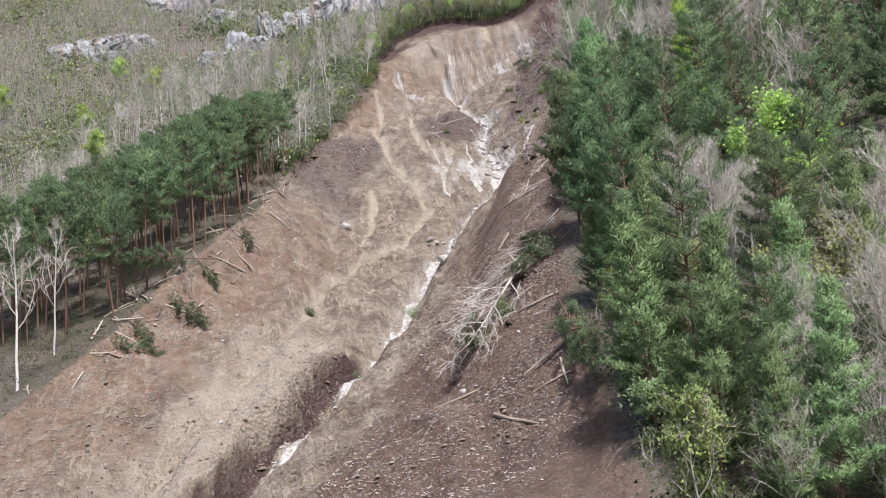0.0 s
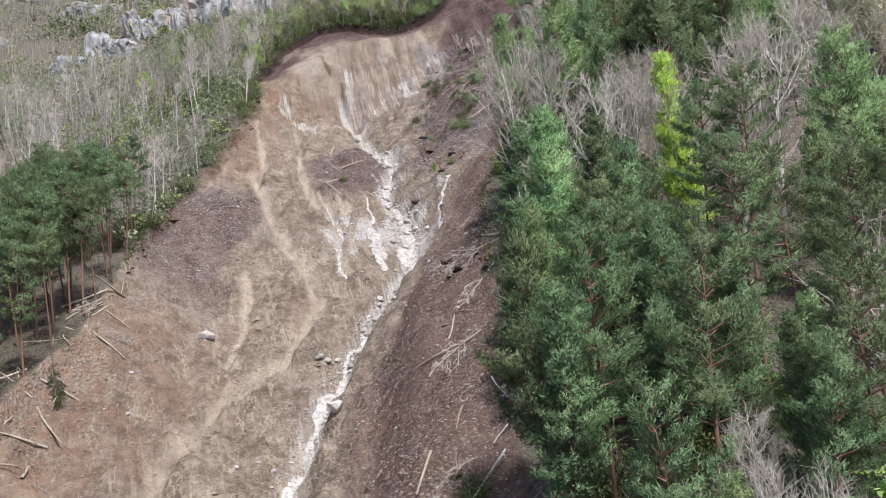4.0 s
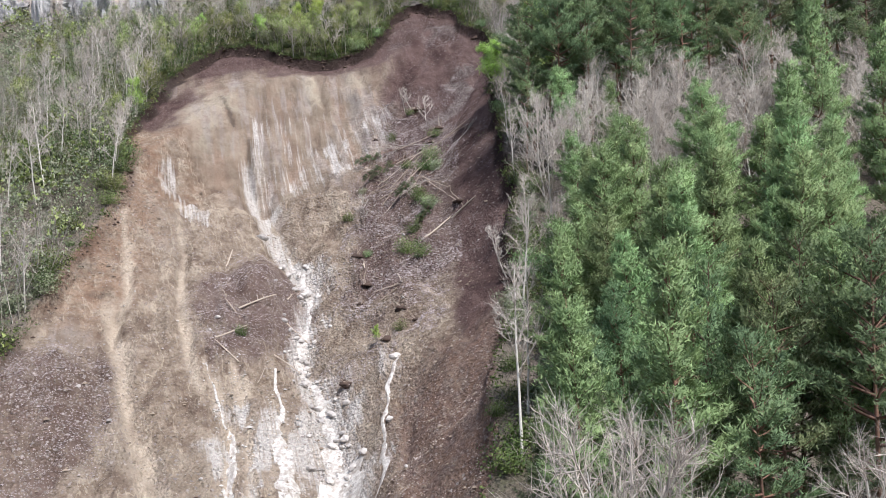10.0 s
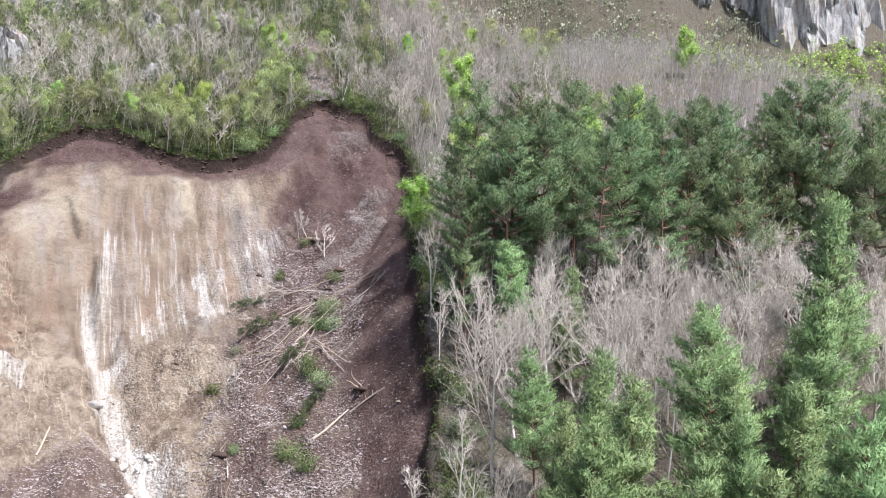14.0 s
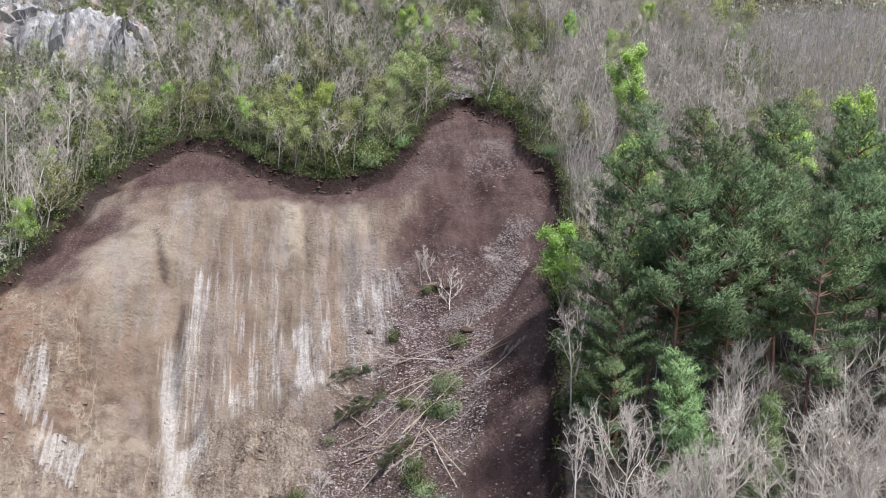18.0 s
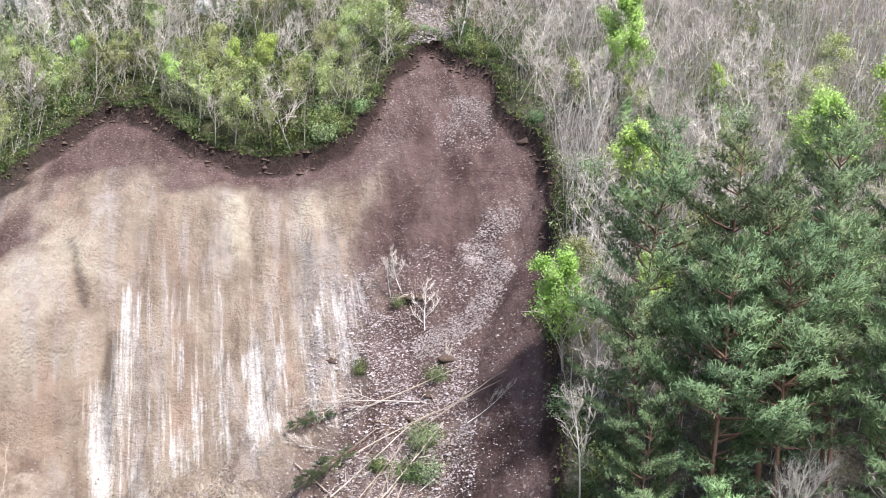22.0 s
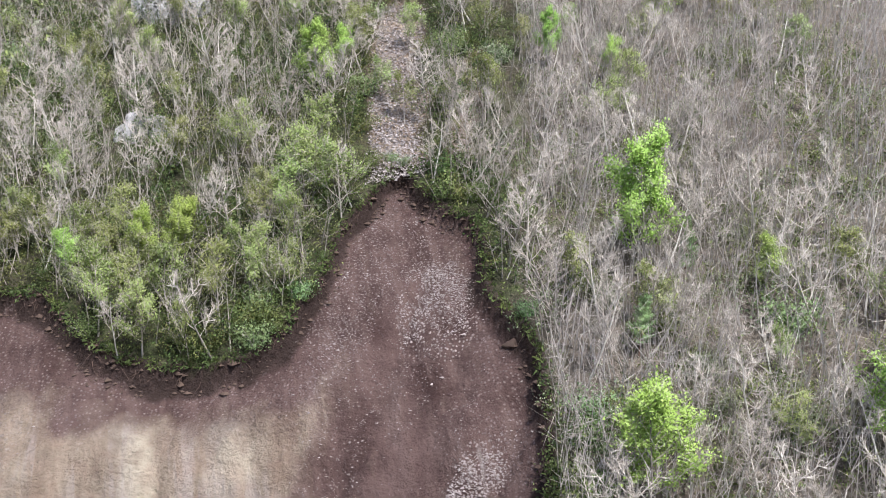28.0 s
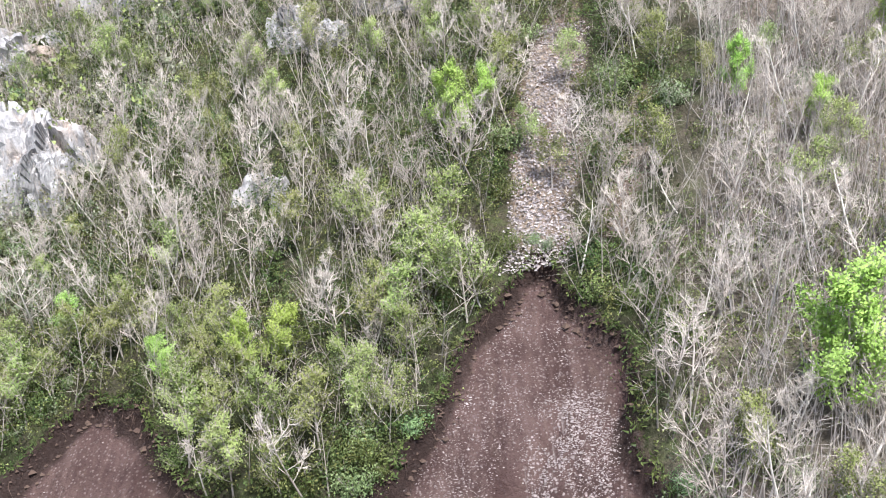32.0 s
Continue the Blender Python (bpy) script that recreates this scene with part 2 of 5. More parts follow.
def plain(name, low, high, scale=6.0, rough=0.9, stretch=(1, 1, 1), relief=0.4, distance=0.05, per="object"):
    """A surface between two colours, by grain, by larger stains and from piece to piece."""
    m, nt, b = mat(name, rough)
    grain = noise_at(nt, scale, stretch, world_space=False)
    stain = noise_at(nt, scale * 0.13, (1, 1, 1), 3.0, world_space=False)
    if per == "island":
        chance = nt.nodes.new("ShaderNodeNewGeometry").outputs["Random Per Island"]
    else:
        chance = nt.nodes.new("ShaderNodeObjectInfo").outputs["Random"]
    f = times(nt, times(nt, grain, 0.5), times(nt, stain, 0.5), 'ADD')
    f = times(nt, times(nt, f, 1.6), times(nt, times(nt, chance, 0.7), -0.62, 'ADD'), 'ADD')
    nt.links.new(mix(nt, f, low, high), b.inputs["Base Color"])
    bump(nt, b, grain, relief, distance)
    return m


def foliage(name, dark, light, tip, through_light=0.25, vary=0.4):
    """Leaves or needles: tone runs from clump to clump, from leaf to leaf and from plant to plant, and some light passes through."""
    m, nt, b = mat(name, 0.6)
    leaf = nt.nodes.new("ShaderNodeNewGeometry").outputs["Random Per Island"]
    plant = nt.nodes.new("ShaderNodeObjectInfo").outputs["Random"]
    clump = level(nt, noise_at(nt, 1.1, detail=3.0, rough=0.7), 0.32, 0.68)
    c = mix(nt, times(nt, times(nt, leaf, 0.45), times(nt, clump, 0.55), 'ADD'), dark, light)
    c = mix(nt, times(nt, level(nt, noise_at(nt, 0.4, detail=2.0), 0.45, 0.7), 0.55), c, tip)
    hue = node(nt, "ShaderNodeHueSaturation", Saturation=1.0)
    nt.links.new(times(nt, times(nt, plant, 0.05), 0.475, 'ADD'), hue.inputs["Hue"])
    nt.links.new(times(nt, times(nt, plant, vary), 1.0 - 0.5 * vary, 'ADD'), hue.inputs["Value"])
    nt.links.new(c, hue.inputs["Color"])
    nt.links.new(hue.outputs[0], b.inputs["Base Color"])
    t = nt.nodes.new("ShaderNodeBsdfTranslucent")
    nt.links.new(hue.outputs[0], t.inputs["Color"])
    s = node(nt, "ShaderNodeMixShader", Fac=through_light)
    nt.links.new(b.outputs[0], s.inputs[1])
    nt.links.new(t.outputs[0], s.inputs[2])
    nt.links.new(s.outputs[0], nt.nodes["Material Output"].inputs["Surface"])
    return m


def ground_material():
    m, nt, b = mat("mountain_soil", 0.95)
    a1 = nt.nodes.new("ShaderNodeAttribute")
    a1.attribute_name = "soils"
    a2 = nt.nodes.new("ShaderNodeAttribute")
    a2.attribute_name = "stones"
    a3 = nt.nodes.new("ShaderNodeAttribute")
    a3.attribute_name = "topsoil_crack_shade"
    a4 = nt.nodes.new("ShaderNodeAttribute")
    a4.attribute_name = "wall"
    s4 = nt.nodes.new("ShaderNodeSeparateColor")
    nt.links.new(a4.outputs["Color"], s4.inputs[0])
    column, buff, leafy = s4.outputs[0], s4.outputs[1], s4.outputs[2]
    s1, s2 = nt.nodes.new("ShaderNodeSeparateColor"), nt.nodes.new("ShaderNodeSeparateColor")
    nt.links.new(a1.outputs["Color"], s1.inputs[0])
    nt.links.new(a2.outputs["Color"], s2.inputs[0])
    dark, tan, white, cream = s1.outputs[0], s1.outputs[1], s1.outputs[2], a1.outputs["Alpha"]
    scar, stony, shards, wet = s2.outputs[0], s2.outputs[1], s2.outputs[2], a2.outputs["Alpha"]
    fine, broad = noise_at(nt, 3.2, detail=6.0, rough=0.7), noise_at(nt, 0.22, detail=5.0)
    streak = noise_at(nt, 1.0, (0.75, 0.13, 0.13), 4.0, 0.55, turn=15)
    blotch = noise_at(nt, 0.6, detail=6.0, rough=0.65)
    grit = noise_at(nt, 14.0, detail=3.0, rough=0.7)
    floor_c = mix(nt, level(nt, broad, 0.38, 0.56), (0.075, 0.066, 0.045), (0.035, 0.04, 0.02))
    floor_c = mix(nt, times(nt, level(nt, fine, 0.55, 0.8), 0.7), floor_c, (0.2, 0.175, 0.13))
    floor_c = mix(nt, times(nt, level(nt, blotch, 0.5, 0.62), 0.7), floor_c, (0.08, 0.1, 0.038))
    litter = mix(nt, level(nt, fine, 0.35, 0.65), (0.1, 0.083, 0.066), (0.23, 0.195, 0.16))
    litter = mix(nt, times(nt, level(nt, blotch, 0.5, 0.7), 0.5), litter, (0.13, 0.13, 0.08))
    floor_c = mix(nt, leafy, litter, floor_c)
    soil = mix(nt, level(nt, broad, 0.38, 0.66), (0.2, 0.153, 0.112), (0.31, 0.25, 0.188))
    mid = noise_at(nt, 0.85, detail=6.0, rough=0.7)
    soil = mix(nt, times(nt, level(nt, mid, 0.46, 0.62), 0.6), soil, (0.4, 0.335, 0.26))
    soil = mix(nt, times(nt, level(nt, mid, 0.5, 0.36), 0.65), soil, (0.15, 0.108, 0.08))
    soil = mix(nt, times(nt, level(nt, fine, 0.45, 0.75), 0.7), soil, (0.16, 0.115, 0.085))
    purple = mix(nt, level(nt, broad, 0.35, 0.65), (0.064, 0.039, 0.035), (0.118, 0.078, 0.07))
    purple = mix(nt, times(nt, level(nt, streak, 0.5, 0.72), 0.6), purple, (0.17, 0.12, 0.105))
    pale = mix(nt, level(nt, streak, 0.36, 0.66), (0.15, 0.115, 0.086), (0.3, 0.245, 0.185))
    pale = mix(nt, times(nt, level(nt, column, 0.62, 0.8), 0.75), pale, (0.27, 0.24, 0.21))
    pale = mix(nt, times(nt, level(nt, column, 0.4, 0.2), 0.7), pale, (0.27, 0.19, 0.14))
    pale = mix(nt, times(nt, buff, 0.85), pale, (0.43, 0.375, 0.285))
    pale = mix(nt, times(nt, level(nt, broad, 0.5, 0.62), 0.5), pale, (0.29, 0.215, 0.165))
    pale = mix(nt, times(nt, level(nt, noise_at(nt, 1.0, (0.5, 0.05, 0.05), 3.0, turn=15), 0.52, 0.6), 0.55), pale, (0.33, 0.29, 0.265))
    pale = mix(nt, times(nt, level(nt, blotch, 0.5, 0.7), 0.5), pale, (0.34, 0.29, 0.225))
    pale = mix(nt, times(nt, level(nt, blotch, 0.45, 0.3), 0.55), pale, (0.24, 0.175, 0.135))
    pale = mix(nt, times(nt, level(nt, fine, 0.52, 0.75), 0.5), pale, (0.25, 0.185, 0.14))
    pale = mix(nt, times(nt, level(nt, broad, 0.5, 0.36), 0.55), pale, (0.17, 0.122, 0.092))
    comb = noise_at(nt, 1.0, (2.6, 0.14, 0.14), 5.0, 0.65, turn=15)
    chalk = mix(nt, level(nt, fine, 0.35, 0.65), (0.4, 0.365, 0.335), (0.66, 0.63, 0.58))
    drips = nt.nodes.new("ShaderNodeMath")
    drips.operation = 'ADD'
    nt.links.new(comb, drips.inputs[0])
    nt.links.new(times(nt, white, 0.42), drips.inputs[1])
    drips = times(nt, level(nt, drips.outputs[0], 0.62, 0.82), 0.8)
    white = times(nt, drips, level(nt, white, 0.02, 0.2))
    mud = mix(nt, level(nt, fine, 0.35, 0.7), (0.36, 0.29, 0.215), (0.57, 0.49, 0.39))
    rill = noise_at(nt, 1.0, (0.8, 0.1, 0.1), 5.0, 0.65, turn=22)
    vein = noise_at(nt, 1.0, (0.3, 0.085, 0.085), 4.0, 0.6, turn=22)
    vein = times(nt, times(nt, vein, -0.5, 'ADD'), 1.0)
    line = nt.nodes.new("ShaderNodeMath")
    line.operation = 'ABSOLUTE'
    nt.links.new(vein, line.inputs[0])
    soil = mix(nt, times(nt, level(nt, rill, 0.58, 0.66), 0.6), soil, (0.45, 0.375, 0.285))
    soil = mix(nt, times(nt, level(nt, line.outputs[0], 0.012, 0.003), 0.5), soil, (0.52, 0.44, 0.33))
    soil = mix(nt, times(nt, level(nt, rill, 0.42, 0.34), 0.6), soil, (0.14, 0.1, 0.078))
    lump = noise_at(nt, 0.34, (1.0, 0.6, 1.0), 5.0, 0.68)
    soil = mix(nt, times(nt, level(nt, lump, 0.47, 0.36), 0.7), soil, (0.125, 0.088, 0.066))
    soil = mix(nt, times(nt, level(nt, lump, 0.55, 0.66), 0.6), soil, (0.4, 0.335, 0.255))
    dark = level(nt, times(nt, dark, times(nt, times(nt, streak, 0.7), -0.35, 'ADD'), 'ADD'), 0.02, 0.95)
    c = mix(nt, dark, soil, purple)
    tan = level(nt, times(nt, tan, times(nt, times(nt, blotch, 0.5), -0.25, 'ADD'), 'ADD'), 0.1, 0.9)
    c = mix(nt, tan, c, pale)
    c = mix(nt, times(nt, times(nt, a4.outputs["Alpha"], 0.5), level(nt, blotch, 0.36, 0.56)), c, (0.26, 0.155, 0.1))
    # loose stones: cells of their own tint, denser where the ground is stony
    geo = nt.nodes.new("ShaderNodeNewGeometry")
    for scale, share, tint, low in ((2.1, stony, (0.42, 0.37, 0.34), 0.7), (3.6, shards, (0.4, 0.335, 0.315), 0.25), (7.0, stony, (0.5, 0.46, 0.42), 0.75)):
        v = node(nt, "ShaderNodeTexVoronoi", Scale=scale)
        nt.links.new(geo.outputs["Position"], v.inputs["Vector"])
        cell = nt.nodes.new("ShaderNodeSeparateColor")
        nt.links.new(v.outputs["Color"], cell.inputs[0])
        near = level(nt, v.outputs["Distance"], 0.42 / 1.0, 0.22)
        pick = level(nt, cell.outputs[0], low, low + 0.06)
        stone = mix(nt, cell.outputs[1], tint, tuple(q * 0.45 for q in tint))
        c = mix(nt, times(nt, times(nt, near, pick), share), c, stone)
    c = mix(nt, cream, c, mud)
    c = mix(nt, white, c, chalk)
    c = mix(nt, times(nt, level(nt, grit, 0.55, 0.8), 0.35), c, (0.09, 0.07, 0.06))
    # near-black topsoil under the rim, and the shade painted into the headwall cracks
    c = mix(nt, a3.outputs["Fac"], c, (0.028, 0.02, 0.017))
    c = mix(nt, scar, floor_c, c)
    nt.links.new(c, b.inputs["Base Color"])
    nt.links.new(level(nt, wet, -0.1, 1.6), b.inputs["Specular IOR Level"])
    r = node(nt, "ShaderNodeMapRange", **{"To Min": 0.95, "To Max": 0.35})
    nt.links.new(wet, r.inputs["Value"])
    nt.links.new(r.outputs[0], b.inputs["Roughness"])
    v = node(nt, "ShaderNodeTexVoronoi", Scale=3.0)
    nt.links.new(geo.outputs["Position"], v.inputs["Vector"])
    h = times(nt, times(nt, fine, 0.4), times(nt, times(nt, v.outputs["Distance"], stony), -0.5), 'ADD')
    h = times(nt, h, times(nt, times(nt, streak, tan), 0.5), 'ADD')
    h = times(nt, h, times(nt, mid, 0.9), 'ADD')
    bump(nt, b, h, 1.0, 0.7)
    return m


def rock_material():
    m, nt, b = mat("limestone", 0.9)
    crack = noise_at(nt, 0.5, (1, 1, 0.35), 6.0, 0.7)
    grain = noise_at(nt, 3.0, detail=6.0)
    stain = noise_at(nt, 0.25, (1, 1, 0.2), 4.0)
    c = mix(nt, level(nt, crack, 0.4, 0.6), (0.2, 0.195, 0.195), (0.47, 0.46, 0.45))
    c = mix(nt, times(nt, level(nt, stain, 0.52, 0.66), 0.6), c, (0.42, 0.31, 0.22))
    c = mix(nt, times(nt, level(nt, grain, 0.5, 0.72), 0.5), c, (0.13, 0.13, 0.125))
    nt.links.new(c, b.inputs["Base Color"])
    bump(nt, b, crack, 1.0, 0.8)
    return m


def water_material():
    m, nt, b = mat("milky_water", 0.3)
    b.inputs["Specular IOR Level"].default_value = 0.6
    foam = noise_at(nt, 1.6, detail=6.0, rough=0.75)
    c = mix(nt, level(nt, foam, 0.4, 0.62), (0.32, 0.285, 0.245), (0.64, 0.615, 0.57))
    c = mix(nt, times(nt, level(nt, noise_at(nt, 2.6, detail=5.0), 0.52, 0.6), 0.7), c, (0.24, 0.205, 0.175))
    nt.links.new(c, b.inputs["Base Color"])
    bump(nt, b, foam, 0.5, 0.15)
    return m


SOIL, LIMESTONE, WATER = ground_material(), rock_material(), water_material()
BARK_PINE = plain("pine_bark", (0.08, 0.05, 0.04), (0.28, 0.16, 0.11), 4.0, stretch=(1, 1, 0.25))
BARK_GREY = plain("grey_bark", (0.2, 0.175, 0.15), (0.5, 0.45, 0.4), 5.0, stretch=(1, 1, 0.3))
BARK_PALE = plain("pale_bark", (0.42, 0.385, 0.34), (0.74, 0.7, 0.63), 5.0, stretch=(1, 1, 0.6))
TWIGS = plain("bare_twigs", (0.36, 0.315, 0.27), (0.66, 0.6, 0.53), 3.0, per="object")
THICKET = plain("thicket_twigs", (0.2, 0.175, 0.15), (0.5, 0.45, 0.39), 1.0, per="island")
GREY_WOOD = plain("lavender_twigs", (0.34, 0.3, 0.27), (0.66, 0.6, 0.55), 1.0, per="island")
PALE_WOOD = plain("pale_sapling_bark", (0.24, 0.215, 0.18), (0.5, 0.465, 0.4), 1.0, per="island")
DEAD_WOOD = plain("dead_wood", (0.2, 0.15, 0.11), (0.54, 0.46, 0.375), 4.0)
STONE = plain("loose_stone", (0.12, 0.095, 0.087), (0.4, 0.345, 0.32), 3.0, per="island")
SHARD = plain("purplish_shard", (0.15, 0.115, 0.11), (0.46, 0.4, 0.385), 3.0, per="island")
COBBLE = plain("stream_cobble", (0.22, 0.2, 0.18), (0.6, 0.57, 0.53), 3.0, per="island")
PEBBLE = plain("pale_pebble", (0.2, 0.15, 0.13), (0.55, 0.48, 0.43), 3.0, per="island")
SCREE = plain("pale_scree", (0.16, 0.13, 0.122), (0.37, 0.32, 0.3), 3.0, per="island")
CHUTE = plain("chute_scree", (0.25, 0.22, 0.21), (0.52, 0.47, 0.45), 3.0, per="island")
BOULDER = plain("boulder_stone", (0.24, 0.22, 0.2), (0.56, 0.52, 0.48), 2.0)
CLOD = plain("soil_clod", (0.1, 0.072, 0.055), (0.33, 0.265, 0.2), 3.0, per="island")
# distance haze is put into this leaf colour: paler and greyer than near leaves
HAZY = foliage("hazed_far_leaves", (0.2, 0.22, 0.15), (0.42, 0.45, 0.31), (0.54, 0.54, 0.4), 0.35)
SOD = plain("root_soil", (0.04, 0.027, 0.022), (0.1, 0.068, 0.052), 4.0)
NEEDLES = foliage("pine_needles", (0.045, 0.075, 0.036), (0.2, 0.28, 0.135), (0.3, 0.38, 0.17), 0.34)
YOUNG = foliage("young_needles", (0.1, 0.16, 0.07), (0.31, 0.44, 0.19), (0.43, 0.54, 0.25), 0.34)
LARCH = foliage("larch_needles", (0.28, 0.5, 0.06), (0.48, 0.74, 0.13), (0.54, 0.78, 0.17), 0.45, 0.1)
SPRING = foliage("spring_leaves", (0.24, 0.37, 0.07), (0.48, 0.64, 0.17), (0.56, 0.7, 0.24), 0.35, 0.3)
PALE_SPRING = foliage("pale_spring_leaves", (0.15, 0.19, 0.06), (0.36, 0.43, 0.14), (0.46, 0.5, 0.2), 0.3)
BOX = foliage("evergreen_leaves", (0.02, 0.034, 0.012), (0.12, 0.175, 0.05), (0.23, 0.265, 0.08))
MOSSY = foliage("mixed_undergrowth", (0.03, 0.045, 0.015), (0.2, 0.25, 0.08), (0.36, 0.38, 0.13))
GREYGREEN = foliage("grey_green_leaves", (0.12, 0.15, 0.085), (0.3, 0.345, 0.2), (0.4, 0.42, 0.27))
CATKIN = foliage("pale_catkins", (0.28, 0.27, 0.18), (0.5, 0.48, 0.33), (0.58, 0.56, 0.42), 0.3, 0.2)


# ---- the ground ----
def spread(lo, hi, step, out_lo, out_hi, grow=1.09):
    """Places along an axis: even steps from lo to hi, then ever wider ones out to both ends."""
    mid = list(np.arange(lo, hi, step))
    up, s = [mid[-1] + step], step
    while up[-1] < out_hi:
        s = min(s * grow, 60)
        up.append(up[-1] + s)
    down, s = [mid[0] - step], step
    while down[-1] > out_lo:
        s = min(s * grow, 60)
        down.append(down[-1] - s)
    return np.array(down[::-1] + mid + up)


def mesh_of(name, verts, faces, material, shade=True):
    me = bpy.data.meshes.new(name)
    me.from_pydata(np.asarray(verts).tolist(), [], np.asarray(faces).tolist())
    me.materials.append(material)
    if shade:
        me.polygons.foreach_set("use_smooth", np.ones(len(me.polygons), bool))
    return me


xs, ys = spread(-50, 12, 0.4, -1500, 1500, 1.15), spread(24, 234, 0.4, -1500, 1500, 1.14)
GX, GY = np.meshgrid(xs, ys)
GZ = height(GX, GY)
rows_n, cols_n = GX.shape
index = np.arange(rows_n * cols_n).reshape(rows_n, cols_n)
quads = np.stack([index[:-1, :-1], index[:-1, 1:], index[1:, 1:], index[1:, :-1]], -1).reshape(-1, 4)
ground = new("ground", mesh_of("ground", np.stack([GX, GY, GZ], -1).reshape(-1, 3), quads, SOIL))
tagged(ground, "steep mountainside with a raw brown landslide scar", "ground", kind="structure")

# where the soils lie
d = edge_gap(GX, GY)
wob = fbm(GX / 3, GY / 3, 61, 4)
wide = fbm(GX / 11, GY / 11, 67, 3)
scar = smooth(-0.55, -0.15, d + 0.2 * wob)
half = 24 - 0.3 * np.clip(20 - GY, 0, 90)
tail = smooth(0, 2.5, half - np.abs(GX + 21) + 3 * wob + 4 * wide) * smooth(-48, -38, GY + 5 * wob) * (GY < 24)
scar = np.maximum(scar, tail)
head = smooth(186, 191, GY - 0.35 * np.clip(-30 - GX, 0, 20) + 2 * wob)
band_m = np.interp(GX, [-46, -34, -27, -20, -10], [5.4, 6, 3.4, 2.6, 4])
band = smooth(4.2, -0.8, d - band_m + 1.6 * wob - 1.0 * wide) * head
topsoil_crack_shade = smooth(-0.5, -0.2, d) * smooth(1.3, 0.6, d + 0.7 * wob) * smooth(120, 150, GY) * (0.85 - 0.55 * smooth(192, 182, GY) * smooth(-30, -36, GX))
lobe = smooth(-11.5, -5.5, GX + 1.6 * wob) * smooth(184, 190, GY)
lane = smooth(-1.6, 0.4, GX - 0.06 * (GY - 160) + 0.5 * wob) * smooth(136, 146, GY)
shelf = smooth(-15.5, -11, GX + 1.5 * wob) * smooth(152, 164, GY + 3 * wob) * smooth(206, 200, GY)
left_patch = smooth(-33, -37, GX + 2.5 * wob) * smooth(118, 126, GY) * smooth(150, 147, GY + wob)
thal = np.interp(GY, [15, 45, 60, 95, 107, 134, 150], [-25, -21, -18.5, -20.7, -18.5, -14, -14])
bank = smooth(4, 8, GX - thal + 1.5 * wob) * smooth(150, 140, GY)
red_side = smooth(-31, -38, GX + 3 * wob + 2 * wide) * smooth(26, 40, GY) * smooth(120, 108, GY)
mound = smooth(1.25, 0.75, np.hypot((GX + 24.5) / 6.2, (GY - 163) / 11) - 0.3 * wob)
dark = np.clip(np.maximum.reduce([band, lobe, lane, shelf * 0.8, left_patch * 0.6, bank * 0.72, mound * 0.72, red_side * 0.15]), 0, 1)
tan = np.clip(head * smooth(-7, -11, GX + wob) * (1 - band) + 0.5 * smooth(0.1, 0.6, wide) * smooth(-20, -26, GX) * (1 - left_patch) * (GY > 80), 0, 1)
pink = smooth(1.0, 0.0, np.hypot((GX + 41) / 4.2, (GY - 151.5) / 4.5) - 0.3 * wob)
tan = np.maximum(tan, pink)
dark = dark * (1 - pink)
# white lime runs down the headwall in columns, each from its own height
warp = GX + 0.35 * wob + 0.27 * (GY - 198)
run = lattice(warp / 0.8, GY / 40, 71) + 0.5 * lattice(warp / 0.5, GY / 20, 73)
run_top = 201 + 2.5 * lattice(warp / 1.7, GY * 0, 75) + 1.5 * lattice(warp / 0.6, GY * 0, 76)
white = smooth(-0.5, 0.4, run) * smooth(run_top + 1.2, run_top - 1.5, GY) * smooth(188, 193, GY) * smooth(-31, -28.5, GX) * smooth(-6, -9, GX)
white = (0.3 * smooth(206, 200, GY + 3 * wob) * smooth(188, 193, GY) * smooth(-30, -27, GX) * smooth(-6, -9, GX) + 0.4 * white) * (0.85 + 0.5 * wob)
white = np.maximum(white, 0.6 * smooth(1.2, 0.4, np.hypot((GX + 28.3) / 1.5, (GY - 198) / 4.5) - 0.3 * wob))
white = np.maximum(white, 0.62 * smooth(1.25, 0.45, np.hypot((GX + 35.5 + 0.9 * (GY - 182)) / 2.6, (GY - 182) / 4.2) - 0.6 * wob))
q1, a1 = near_line(GX + 0.6 * wob, GY, STREAM)
q2, a2 = near_line(GX + 0.6 * wob, GY, GULLY)
apron = smooth(1.2, 0.5, np.hypot((GX + 17) / 9, (GY - 142) / 11) - 0.35 * wob)
white = np.maximum(white, 0.75 * apron * smooth(-0.3, 0.5, lattice(GX / 1.1, GY / 9, 79) + 0.5 * wob))
white = np.maximum(white, 0.7 * smooth(2.6, 0.8, q1 + 0.9 * wob) * smooth(60, 100, GY) * (0.45 + 0.55 * smooth(110, 130, GY)))
bench = smooth(33, 38, GY) * smooth(78, 66, GY) * smooth(-34, -29, GX + wob) * smooth(-22.5, -24.5, GX)
cream = np.maximum.reduce([0.6 * bench, (0.95 - 0.25 * smooth(112, 98, GY)) * smooth(1.25, 0.45, q2 + 0.5 * wob) * (0.75 + 0.4 * lattice(GX / 1.2, GY / 1.8, 88))])
cream = np.maximum(cream, 0.75 * smooth(2.0, 0.8, q1 + 0.6 * wob) * (0.55 + 0.45 * lattice(GX / 1.3, GY / 1.7, 85)))
rills = np.zeros_like(GX)
for line in RILLS:
    q, along = near_line(GX + 0.6 * wob, GY, line)
    rills = np.maximum(rills, smooth(0.8, 0.2, q + 0.35 * wob) * smooth(-0.5, 0.3, lattice(GX / 1.4, GY / 2.2, 87) + 0.4))
cream = np.clip(np.maximum.reduce([cream, 0.25 * apron, 0.9 * rills]), 0, 1)
